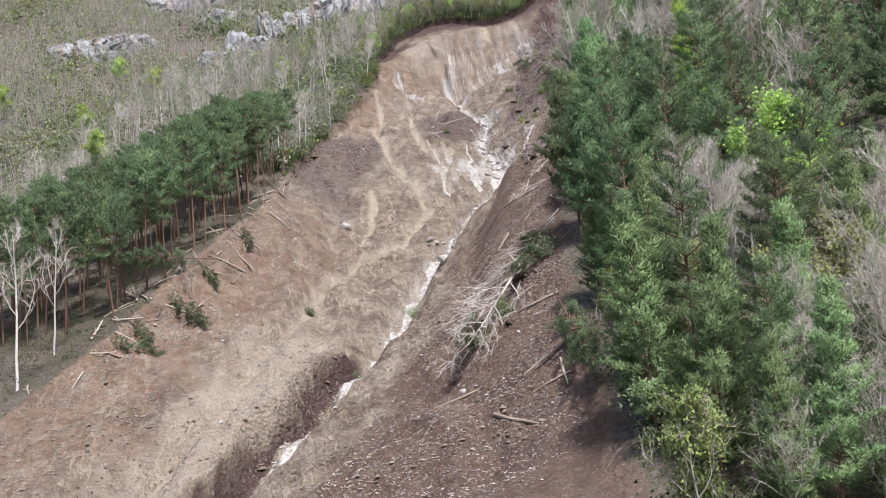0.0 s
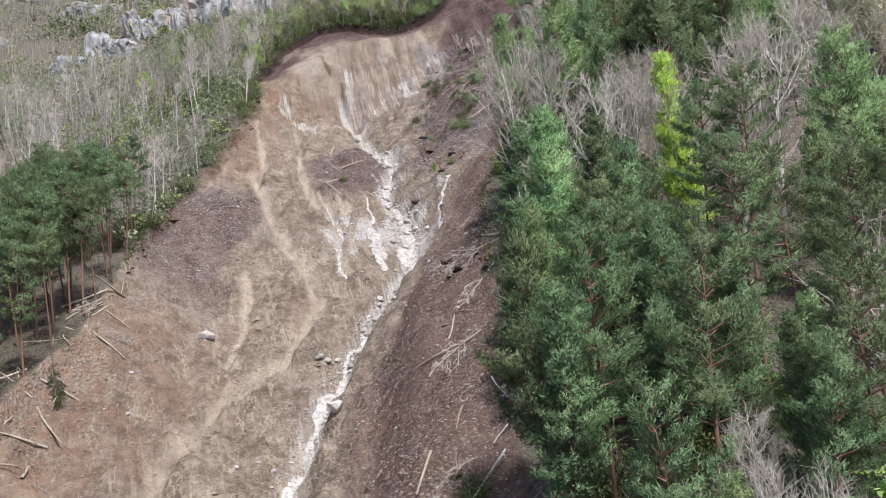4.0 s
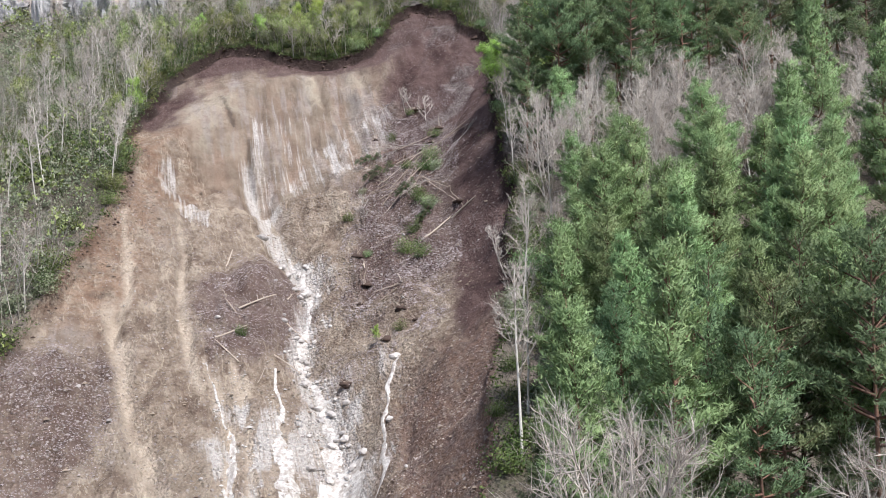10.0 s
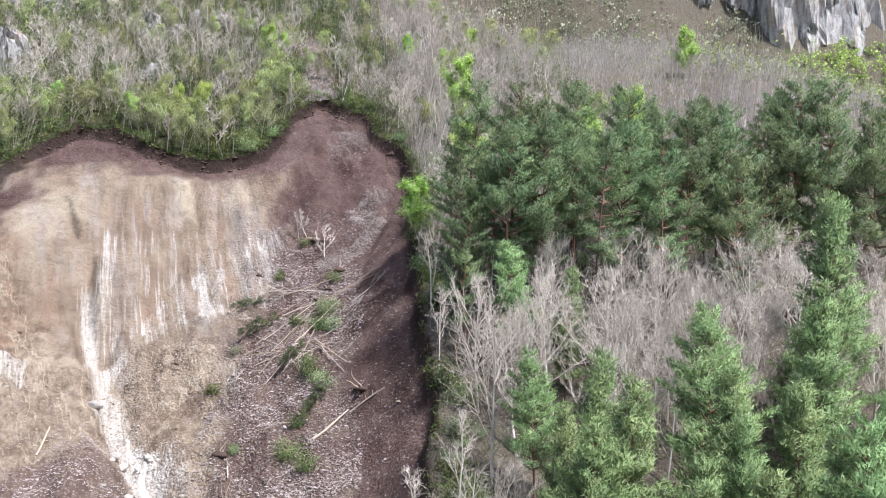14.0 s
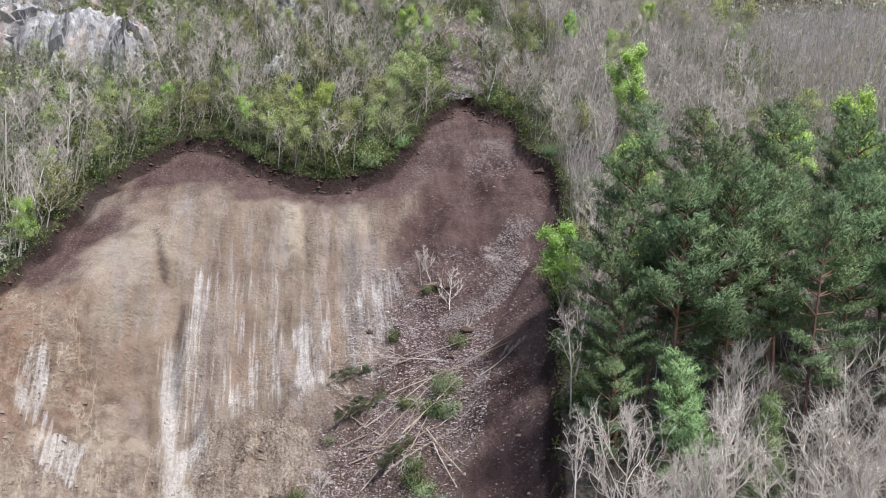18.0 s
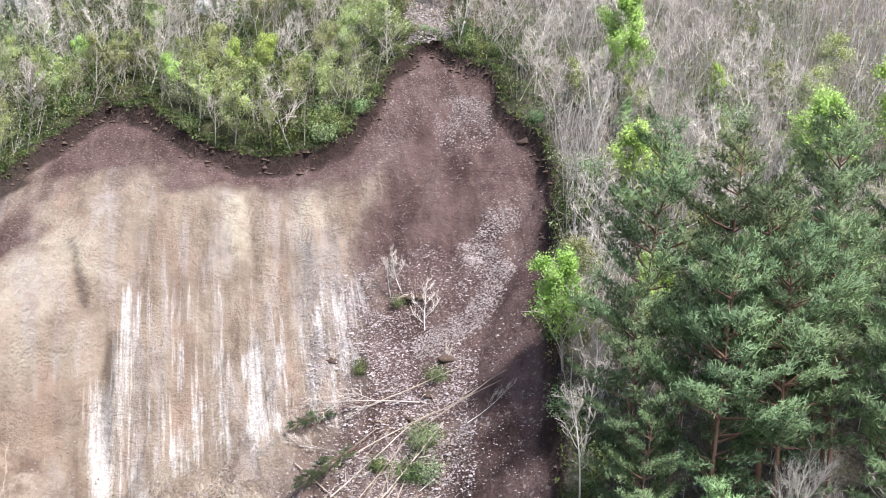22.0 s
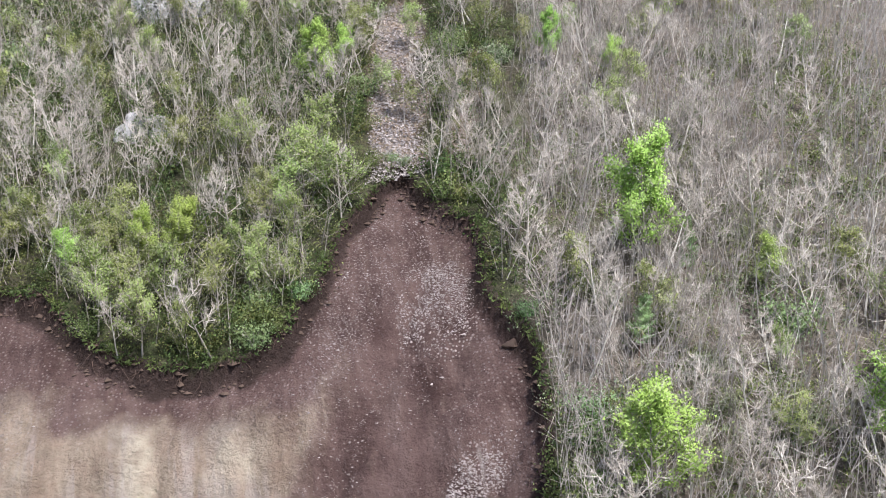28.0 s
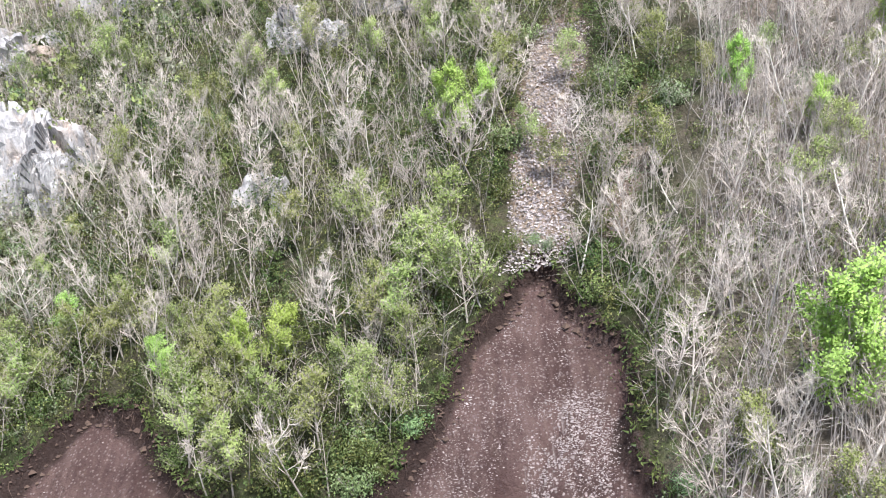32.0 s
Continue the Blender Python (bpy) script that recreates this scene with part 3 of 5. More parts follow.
stony = np.clip(0.5 + 0.5 * wide + 0.2 * bank + 0.4 * shelf + 0.4 * left_patch - 0.6 * head * (GX < -9) - 0.5 * lane - 0.9 * lobe + apron * 0.4, 0, 1)
patches = smooth(0.05, 0.4, fbm(GX / 4.5 + 0.4 * GY / 4.5, GY / 4.5, 89, 3))
heap, heap_at = near_line(GX + 0.8 * wob, GY, [(5.2, 204.5), (2, 202.5), (4.5, 199.5), (2.4, 196.5), (-2, 195)])
heap = np.maximum(smooth(1.8, 0.9, heap + 0.7 * wob), smooth(1.1, 0.8, np.hypot((GX - 1.3) / 3, (GY - 216.5) / 3.8) - 0.4 * wob) * smooth(-0.2, 0.1, wob))
shards = np.clip(np.maximum.reduce([shelf * (0.35 + 0.65 * patches) * (1 - lane), heap, bank * 0.25, band * 0.35, left_patch * 0.8, mound * 0.7]), 0, 1)
chute, chute_at = near_line(GX + 0.8 * wob, GY, [(-2.6, 229), (-3.1, 236), (-3.4, 244), (-3.6, 255)])
chute = smooth(3.3, 2.2, chute)
chute2, chute_at = near_line(GX + 0.5 * wob, GY, [(2.6, 224), (3.2, 233), (5, 245)])
chute = np.maximum(chute, smooth(1.7, 0.9, chute2))
chute = chute * smooth(229.5, 231.5, GY + 0.8 * wob)
scar = np.maximum(scar, chute)
shards = np.maximum(shards, chute)
stony = np.maximum(stony * (1 - 0.92 * lobe * smooth(196, 204, GY)), chute)
dark = np.where(chute > 0.5, 0.12, dark)
white = np.maximum(white, 0.12 * heap)
wet = np.clip(smooth(1.8, 0.4, q1) + 0.4 * apron, 0, 1)
lip = np.interp(GY, [34, 43, 48, 52.5, 58, 64], [-26.5, -25.2, -25.2, -22.6, -23.6, -21.5])
fresh = smooth(-0.3, 0.1, GX - lip) * smooth(1.5, 0.8, GX - lip + 0.4 * wob) * smooth(34, 37, GY) * smooth(67, 64, GY)
dark = np.maximum(dark, fresh)
wash = smooth(1.3, 2.0, GX - lip) * smooth(6.5, 4.5, GX - lip + wob) * smooth(34, 38, GY) * smooth(76, 66, GY)
cream = np.maximum(cream, 0.5 * wash * (0.7 + 0.5 * wob))
cream = cream * (1 - fresh)
# the cracks are shallow, so the shade inside them is painted near-black
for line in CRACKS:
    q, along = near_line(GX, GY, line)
    topsoil_crack_shade = np.maximum(topsoil_crack_shade, 0.6 * smooth(0.6, 0.15, q + 0.25 * wob))
cobbles = smooth(3.2, 1.4, q1 + 0.6 * wob) * smooth(85, 100, GY) * smooth(185, 175, GY)
shards = np.maximum(shards, cobbles)
stony = np.maximum(stony, cobbles)
layer = ground.data.attributes.new("topsoil_crack_shade", 'FLOAT', 'POINT')
layer.data.foreach_set("value", topsoil_crack_shade.astype(np.float32).ravel())
column = 0.5 + 0.4 * lattice(warp / 2.3, GY / 45, 77) + 0.22 * lattice(warp / 1.0, GY / 25, 78) + 0.15 * wob
buff = np.maximum(smooth(1.2, 0.5, np.hypot((warp + 17.8) / 1.4, (GY - 206.3) / 4) - 0.35 * wob), smooth(1.2, 0.5, np.hypot((GX + 13) / 2.8, (GY - 207.8) / 1.5) - 0.35 * wob))
buff = np.maximum(buff, 0.7 * smooth(0.1, 0.5, wide) * smooth(203, 190, GY + 2 * wob) * smooth(-18, -26, GX))
buff = np.maximum(buff, 0.8 * smooth(1.2, 0.5, np.hypot((GX + 36) / 4, (GY - 200) / 6) - 0.4 * wob))
leafy = np.clip(smooth(12, 6, GX + 2 * wide) * smooth(176, 184, GY) * smooth(-75, -55, GX) + 0.35 * smooth(0.0, 0.5, wide) + 0.25 * smooth(285, 330, GY), 0, 1)
ochre = smooth(10, 2, d + 2.5 * wob + 1.5 * wide) * smooth(148, 160, GY) * smooth(-28, -36, GX + 2 * wob)
ochre = np.clip(np.maximum(ochre, 0.35 * smooth(0.1, 0.5, fbm(GX / 7, GY / 5, 95, 3)) * head * smooth(-24, -30, GX)), 0, 1)
ochre = np.maximum.reduce([ochre * (1 - band), red_side, 0.55 * bank])
for name, four in (("wall", (np.clip(column, 0, 1), np.clip(buff, 0, 1), leafy, ochre)), ("soils", (dark, tan, white, cream)), ("stones", (scar, stony, shards, wet))):
    layer = ground.data.color_attributes.new(name, 'FLOAT_COLOR', 'POINT')
    layer.data.foreach_set("color", np.stack(four, -1).astype(np.float32).ravel())


def at_height(x, y):
    return float(height(np.array([x]), np.array([y]))[0])


def ribbon(name, line, widths, label, lift=0.1):
    """Water that runs down the ground along a line in plan."""
    pts = []
    for (ax, ay), (bx, by) in zip(line, line[1:]):
        n = max(2, int(math.hypot(bx - ax, by - ay) / 0.45))
        pts += [(ax + (bx - ax) * k / n, ay + (by - ay) * k / n) for k in range(n)]
    pts = np.array(pts + [line[-1]])
    pts[:, 0] += 0.35 * fbm(pts[:, 0] / 2, pts[:, 1] / 2, 97, 3)
    w = np.interp(np.linspace(0, 1, len(pts)), np.linspace(0, 1, len(widths)), widths) * (1 + 0.6 * lattice(pts[:, 0] / 1.1, pts[:, 1] / 1.1, 101))
    side = np.gradient(pts, axis=0)
    side = np.stack([-side[:, 1], side[:, 0]], -1) / np.linalg.norm(side, axis=1)[:, None]
    across = np.linspace(-0.5, 0.5, 6)
    grid = pts[:, None] + side[:, None] * (w[:, None] * across)[..., None]
    z = height(grid[..., 0], grid[..., 1]) + lift * (1 - (2 * np.abs(across)) ** 4)
    n, k = z.shape
    i = np.arange(n * k).reshape(n, k)
    f = np.stack([i[:-1, :-1], i[:-1, 1:], i[1:, 1:], i[1:, :-1]], -1).reshape(-1, 4)
    ob = new(name, mesh_of(name, np.concatenate([grid, z[..., None]], -1).reshape(-1, 3), f, WATER))
    return tagged(ob, label, "water", kind="structure")


ribbon("water_1", STREAM[2:], [0.5, 0.8, 1.1, 0.9, 0.9, 1.0, 0.9, 0.8, 0.8, 0.7, 0.7], "milky white stream tumbling down the landslide")
ribbon("water_2", [(-14.2, 146), (-13.4, 142), (-12.8, 138), (-12.6, 133.5)], [0.4, 2.4, 3.2, 1.2], "milky white fan of muddy water")
ribbon("water_3", [(-20.4, 152.5), (-19.4, 148.5), (-18.9, 143), (-18, 139), (-17.2, 135.3), (-16.4, 132)], [0.3, 0.5, 0.7, 2.0, 2.2, 1.2], "thin milky waterfall over grey mud")
ribbon("water_4", [(-27, 151), (-25.3, 147.5), (-23.4, 141.5), (-23, 138), (-22.4, 133), (-21, 129)], [0.2, 0.4, 0.6, 1.3, 0.5, 0.3], "thin milky rill over grey mud")
ribbon("water_5", [(-7.3, 148.5), (-8.6, 145.5), (-8.6, 139), (-9.2, 134), (-11, 130)], [0.3, 0.5, 0.6, 0.4, 0.3], "thin clear rill on dark soil")


# ---- plants ----
class Soup:
    """Triangles gathered for one mesh."""

    def __init__(self):
        self.v, self.f, self.n, self.lit = [], [], 0, []

    def add(self, verts, faces, normals=None):
        self.v.append(np.asarray(verts, float))
        self.f.append(np.asarray(faces, int) + self.n)
        self.n += len(verts)
        self.lit.append(np.zeros((len(verts), 3)) if normals is None else normals)

    def tube(self, pts, radii, sides):
        pts = np.asarray(pts, float)
        ahead = np.gradient(pts, axis=0)
        ahead /= np.linalg.norm(ahead, axis=1)[:, None] + 1e-9
        ref = np.array([1.0, 0, 0]) if abs(ahead[0, 0]) < 0.8 else np.array([0, 1.0, 0])
        u = np.cross(ahead, ref)
        u /= np.linalg.norm(u, axis=1)[:, None] + 1e-9
        w = np.cross(ahead, u)
        turn = np.arange(sides) * 2 * np.pi / sides
        ring = pts[:, None] + np.asarray(radii)[:, None, None] * (np.cos(turn)[:, None] * u[:, None] + np.sin(turn)[:, None] * w[:, None])
        n = len(pts)
        i = np.arange(n * sides).reshape(n, sides)
        a, b, c, e = i[:-1], np.roll(i[:-1], -1, 1), np.roll(i[1:], -1, 1), i[1:]
        self.add(ring.reshape(-1, 3), np.concatenate([np.stack([a, b, c], -1).reshape(-1, 3), np.stack([a, c, e], -1).reshape(-1, 3)]))

    def leaves(self, at, along, length, width, rng, bend=0.15, simple=False, facing=None):
        """A diamond leaf or needle spray at each place, pointing along; facing gives the side of the clump that it belongs to."""
        at, along = np.asarray(at, float), np.asarray(along, float)
        n = len(at)
        along = along / (np.linalg.norm(along, axis=1)[:, None] + 1e-9)
        side = np.cross(along, rng.normal(size=(n, 3)))
        side /= np.linalg.norm(side, axis=1)[:, None] + 1e-9
        size = rng.uniform(0.65, 1.3, n)[:, None]
        up = np.cross(side, along)
        mid = at + along * length * size * 0.5 + up * bend * length
        if simple:
            if facing is not None:
                facing = facing / (np.linalg.norm(facing, axis=1)[:, None] + 1e-9)
                side = side * np.where((np.cross(side, along) * facing).sum(1) < 0, -1, 1)[:, None]
                facing = np.repeat(facing, 3, 0)
            v = np.stack([at - side * width * size * 0.5, at + side * width * size * 0.5, at + along * length * size], 1).reshape(-1, 3)
            self.add(v, 3 * np.arange(n)[:, None] + [0, 1, 2], facing)
            return
        v = np.stack([at, mid + side * width * size * 0.5, at + along * length * size, mid - side * width * size * 0.5], 1).reshape(-1, 3)
        i = 4 * np.arange(n)[:, None]
        self.add(v, np.concatenate([i + [0, 1, 2], i + [0, 2, 3]]))

    def mesh(self, name, material, shade=True):
        lit = np.concatenate(self.lit)
        soft = bool(np.any(lit))
        me = mesh_of(name, np.concatenate(self.v), np.concatenate(self.f), material, shade or soft)
        if soft:
            me.normals_split_custom_set_from_vertices(lit.tolist())
        return me


def unit(v):
    return v / (np.linalg.norm(v) + 1e-9)


def limb(start, way, length, steps, rng, wander=0.18, rise=0.1):
    """A crooked line that starts along way and slowly turns up."""
    pts, at, go = [np.array(start, float)], np.array(start, float), unit(np.array(way, float))
    for k in range(steps):
        go = unit(go + wander * rng.normal(size=3) + np.array([0, 0, rise]))
        at = at + go * length / steps
        pts.append(at)
    return np.array(pts)


def tree(name, parts):
    """One tree: an Empty at its foot with a mesh for each part."""
    root = new(name)
    root.empty_display_size = 0.3
    trunk = root
    for part_name, me in parts:
        ob = new(part_name, me)
        ob.parent = trunk if part_name == "branchwork" else root
        if part_name == "trunk":
            trunk = ob
    return root


def pine(seed, tall, bare, wide, needles, whorls, young=False, needle=0.26, fine=9, stout=0.0095):
    """A pine or larch: whorls of boughs, each with side shoots that end in tufts of needles."""
    rng = np.random.default_rng(seed)
    trunk, wood, crown = Soup(), Soup(), Soup()
    line = limb((0, 0, -0.6), (0, 0, 1), tall + 0.6, 9, rng, 0.018, 0.05)
    trunk.tube(line, np.linspace(stout * tall, 0.02, 10), 7)
    up = np.linspace(-0.6, tall, 10)
    spots, ways, sides = [], [], []
    for k, z in enumerate(np.linspace(bare * tall, tall * 0.97, whorls)):
        q = (z - bare * tall) / (tall * (1 - bare))
        if young:
            shape = wide * (1 - q) ** 0.7 * (0.7 + 0.3 * min(1, q * 5)) + 0.3
        else:
            shape = wide * (1 - q ** 2.2) ** 0.6 * (0.55 + 0.45 * min(1, q * 3)) + 0.3
        many = 6 if young else 5
        for turn in rng.uniform(0, 2 * np.pi) + np.arange(many) * 2 * np.pi / many + rng.normal(0, 0.28, many):
            if rng.random() < (0.08 if young else 0.16):
                continue
            reach = shape * rng.uniform(0.5, 1.3)
            foot = np.array([np.interp(z, up, line[:, 0]), np.interp(z, up, line[:, 1]), z + rng.uniform(-0.2, 0.2)])
            rise = 0.75 * q + (rng.uniform(0.1, 0.4) if young else rng.uniform(-0.15, 0.2))
            b = limb(foot, (math.cos(turn), math.sin(turn), rise), reach, 4, rng, 0.1, 0.1)
            wood.tube(b, [0.02 + 0.017 * reach, 0.018 + 0.012 * reach, 0.022, 0.018, 0.01], 3)
            out = unit(b[-1] - b[0])
            cross = unit(np.cross(out, [0, 0, 1]))
            first = 0.26 if young else 0.32
            for s in np.arange(first * reach, reach + 0.01, 0.31):
                at = np.array([np.interp(s / reach * 4, range(5), b[:, i]) for i in range(3)])
                for lean in (-1, 0, 1):
                    way = unit(out + lean * rng.uniform(0.8, 1.4) * cross + np.array([0, 0, 0.25]) + 0.18 * rng.normal(size=3))
                    length = (0.3 + 0.32 * (reach - s)) if lean else 0.12
                    for e in np.arange(length, 0.05, -0.36):
                        spots.append(at + way * e + rng.normal(0, 0.05, 3))
                        ways.append(way)
                        sides.append(0.55 * np.array([math.cos(turn), math.sin(turn), 0]) + 0.3 * way + [0, 0, 0.75] + 0.28 * rng.normal(size=3))
    for e in np.linspace(0.05, 0.9, 4):
        spots.append(line[-1] - [0, 0, e])
        ways.append(np.array([0, 0, 1.0]))
        sides.append(np.array([0, 0, 1.0]) + 0.4 * rng.normal(size=3))
    spots, ways, sides = (np.repeat(np.array(q), fine, 0) for q in (spots, ways, sides))
    n = len(spots)
    go = 0.75 * ways + 0.75 * rng.normal(size=(n, 3)) * [1, 1, 0.7] + [0, 0, 0.42]
    crown.leaves(spots + rng.normal(0, 0.1, (n, 3)), go, needle, needle * 0.24, rng, simple=True, facing=sides + 0.15 * rng.normal(size=(n, 3)))
    return [("trunk", trunk.mesh("trunk", BARK_PINE)), ("branchwork", wood.mesh("branchwork", BARK_PINE)), ("crown", crown.mesh("crown", needles))]


def broadleaf(seed, tall, fork, spread_out, rise, bark, twigs, counts=(9, 5, 4), leaf=None, leaf_count=0, leaf_size=0.3, lean=0.03, thick=0.012):
    """A bare or budding tree: trunk, branches in three ages, and leaves where it has any."""
    rng = np.random.default_rng(seed)
    trunk, twig = Soup(), Soup()
    line = limb((0, 0, -0.5), (rng.normal(0, lean * 3), rng.normal(0, lean * 3), 1), tall * 0.92 + 0.5, 8, rng, 0.05, 0.06)
    trunk.tube(line, np.linspace(thick * tall, 0.025, 9), 6)
    ends = []
    for k in range(counts[0]):
        q = fork + (0.97 - fork) * (k + rng.random()) / counts[0]
        at = np.array([np.interp(q * 8, range(9), line[:, j]) for j in range(3)])
        turn = k * 2.4 + rng.normal(0, 0.4)
        reach = tall * spread_out * (1.15 - 0.75 * (q - fork) / (1 - fork)) * rng.uniform(0.75, 1.2)
        b = limb(at, (math.cos(turn), math.sin(turn), 0.45 + rise), reach, 4, rng, 0.13, 0.09 + rise * 0.2)
        twig.tube(b, np.linspace(0.35 * thick * tall, 0.02, 5), 4)
        for j in range(counts[1]):
            s = 0.3 + 0.7 * (j + rng.random()) / counts[1]
            at2 = np.array([np.interp(s * 4, range(5), b[:, i]) for i in range(3)])
            way = unit(b[-1] - b[0]) + 0.8 * rng.normal(size=3) + [0, 0, 0.25]
            c = limb(at2, way, reach * rng.uniform(0.3, 0.5), 3, rng, 0.16, 0.12)
            twig.tube(c, [0.034, 0.028, 0.022, 0.014], 3)
            for i in range(counts[2]):
                at3 = c[1 + i % 3]
                e = limb(at3, unit(c[-1] - c[0]) + 0.75 * rng.normal(size=3) + [0, 0, 0.2], reach * rng.uniform(0.14, 0.3), 2, rng, 0.15, 0.15)
                twig.tube(e, [0.021, 0.017, 0.009], 3)
                ends.append(e)
    tips = np.array(ends)
    spray = np.repeat(tips.reshape(-1, 3), 3, 0)
    go = np.repeat(np.repeat(tips[:, 2] - tips[:, 0], 3, 0), 3, 0)
    go = go / (np.linalg.norm(go, axis=1)[:, None] + 1e-9) + 0.55 * rng.normal(size=go.shape) + [0, 0, 0.25]
    twig.leaves(spray, go, 0.055 * tall + 0.1, 0.02, rng, simple=True)
    out = [("trunk", trunk.mesh("trunk", bark)), ("branchwork", twig.mesh("branchwork", twigs))]
    if leaf:
        crown, ends = Soup(), np.array(ends)
        pick = rng.integers(0, len(ends), leaf_count)
        at = ends[pick, rng.integers(0, 3, leaf_count)] + rng.normal(0, 0.24, (leaf_count, 3))
        heart = np.array([0, 0, tall * 0.55])
        crown.leaves(at, rng.normal(size=(leaf_count, 3)) + [0, 0, 0.2], leaf_size, leaf_size * 0.8, rng, simple=True, facing=(at - heart) / (0.3 * tall) + [0, 0, 0.5] + 0.35 * rng.normal(size=at.shape))
        out.append(("crown", crown.mesh("crown", leaf, False)))
    return out


def shrub(seed, size, leaf, count=420, leaf_size=0.22):
    rng = np.random.default_rng(seed)
    stems, crown = Soup(), Soup()
    heads = []
    for k in range(9):
        turn = k * 2.4
        b = limb((0, 0, -0.2), (math.cos(turn) * 0.7, math.sin(turn) * 0.7, 1), size * rng.uniform(0.7, 1.2), 3, rng, 0.2, 0.1)
        stems.tube(b, [0.05, 0.035, 0.02, 0.01], 3)
        heads += list(b[1:])
    heads = np.array(heads)
    at = heads[rng.integers(0, len(heads), count)] + rng.normal(0, 0.26 * size, (count, 3)) * [1, 1, 0.8]
    at[:, 2] = np.abs(at[:, 2])
    crown.leaves(at, rng.normal(size=(count, 3)) + [0, 0, 0.5], leaf_size, leaf_size * 0.75, rng, simple=True, facing=(at - [0, 0, 0.3 * size]) / size + [0, 0, 0.4] + 0.35 * rng.normal(size=at.shape))
    return [("stem_clump", stems.mesh("stem_clump", BARK_GREY)), ("crown", crown.mesh("crown", leaf, False))]


def plant(protos, name, places, label, category, group, rng, sizes=(0.85, 1.15), ground_at=None):
    """Sets one thing at each place (x, y, height factor or None) from a few models in turn."""
    made = []
    for k, (x, y, s) in enumerate(places):
        s = s or rng.uniform(*sizes)
        m = pose(x, y, (ground_at or at_height)(x, y) - 0.1, rng.gauss(0, 1.8), rng.gauss(0, 1.8), rng.uniform(0, 360))
        which = rng.randrange(len(protos))
        if protos[which][1] is None:
            ob = tree(name, protos[which][0])
            tagged(ob, label, category, group)
            protos[which][1] = ob
            ob.matrix_basis = m
        else:
            ob = copy_thing(protos[which][1], m)
            ob.name = name
            tagged(ob, label, category, group)
        w = s * rng.uniform(0.9, 1.12)
        ob.scale = (w, w, s)
        made.append((x, y))
    return made


def scatter(rng, n, box, test, apart, taken, tries=30):
    """Places in a box of the plan that pass the test and keep their distance."""
    out = []
    for k in range(n * tries):
        if len(out) >= n:
            break
        x, y = rng.uniform(box[0], box[1]), rng.uniform(box[2], box[3])
        if test(x, y) and all((x - a) ** 2 + (y - b) ** 2 > apart * apart for a, b in taken + [(p[0], p[1]) for p in out]):
            out.append((x, y, None))
    return out


def rim_gap(x, y):
    return -float(inside(np.array([x]), np.array([y]))[0])


rng = random.Random(11)
TALL = [[pine(s, 18.0, b, w, NEEDLES, c), None] for s, b, w, c in ((1, 0.36, 3.5, 13), (2, 0.45, 3.2, 11), (3, 0.28, 3.6, 14))]
GREEN = [[pine(s, 14.0, b, w, YOUNG, c, True), None] for s, b, w, c in ((4, 0.1, 3.2, 19), (5, 0.16, 2.9, 18), (6, 0.26, 3.5, 15), (36, 0.06, 3.0, 20))]
DUSKY = [[pine(s, 14.0, b, w, NEEDLES, 17, True), None] for s, b, w in ((48, 0.12, 2.9), (49, 0.22, 3.1))]
EDGE = [[pine(s, 18.0, 0.38, 3.0, YOUNG, 16, True), None] for s in (42, 43)]
LARCHES = [[pine(s, 14.0, 0.1, 2.0, LARCH, 20, True), None] for s in (37, 38)]
SLENDER = [[pine(s, 13.0, b, 2.0, NEEDLES, c, stout=0.0085), None] for s, b, c in ((44, 0.5, 8), (45, 0.58, 7), (46, 0.42, 9), (47, 0.64, 6))]
CROWNED = [[broadleaf(s, 14.0, f, w, 0.55, BARK_PALE, TWIGS, (13, 7, 3)), None] for s, f, w in ((7, 0.24, 0.42), (8, 0.3, 0.36), (9, 0.22, 0.46), (39, 0.34, 0.33))]
CATKINS = [[broadleaf(s, 13.0, 0.2, 0.34, 0.6, BARK_PALE, TWIGS, (13, 7, 3), CATKIN, 6000, 0.16), None] for s in (40, 41)]
SLIM = [[broadleaf(s, 11.0, 0.4, 0.22, 0.6, BARK_PALE, TWIGS, (9, 4, 2), thick=0.0095), None] for s in (10, 11, 12)]
WIRY = [[broadleaf(s, 8.0, 0.3, 0.3, 0.25, BARK_PALE if s % 2 else BARK_GREY, TWIGS, (8, 5, 2), lean=q, thick=0.012), None] for s, q in ((13, 0.05), (14, 0.1), (15, 0.16), (16, 0.2))]
LIME = [[broadleaf(s, 9.0, 0.2, 0.36, 0.45, BARK_GREY, TWIGS, (10, 4, 3), SPRING, 8500, 0.17), None] for s in (17, 18, 19)]
PALE = [[broadleaf(s, 7.0, 0.22, 0.36, 0.4, BARK_GREY, TWIGS, (8, 4, 3), PALE_SPRING, 2600, 0.16), None] for s in (20, 21)]
SHRUB = [[shrub(s, 1.5, m, 1500, 0.12), None] for s, m in ((22, BOX), (23, MOSSY), (24, YOUNG), (25, BOX), (26, GREYGREEN))]

taken = []
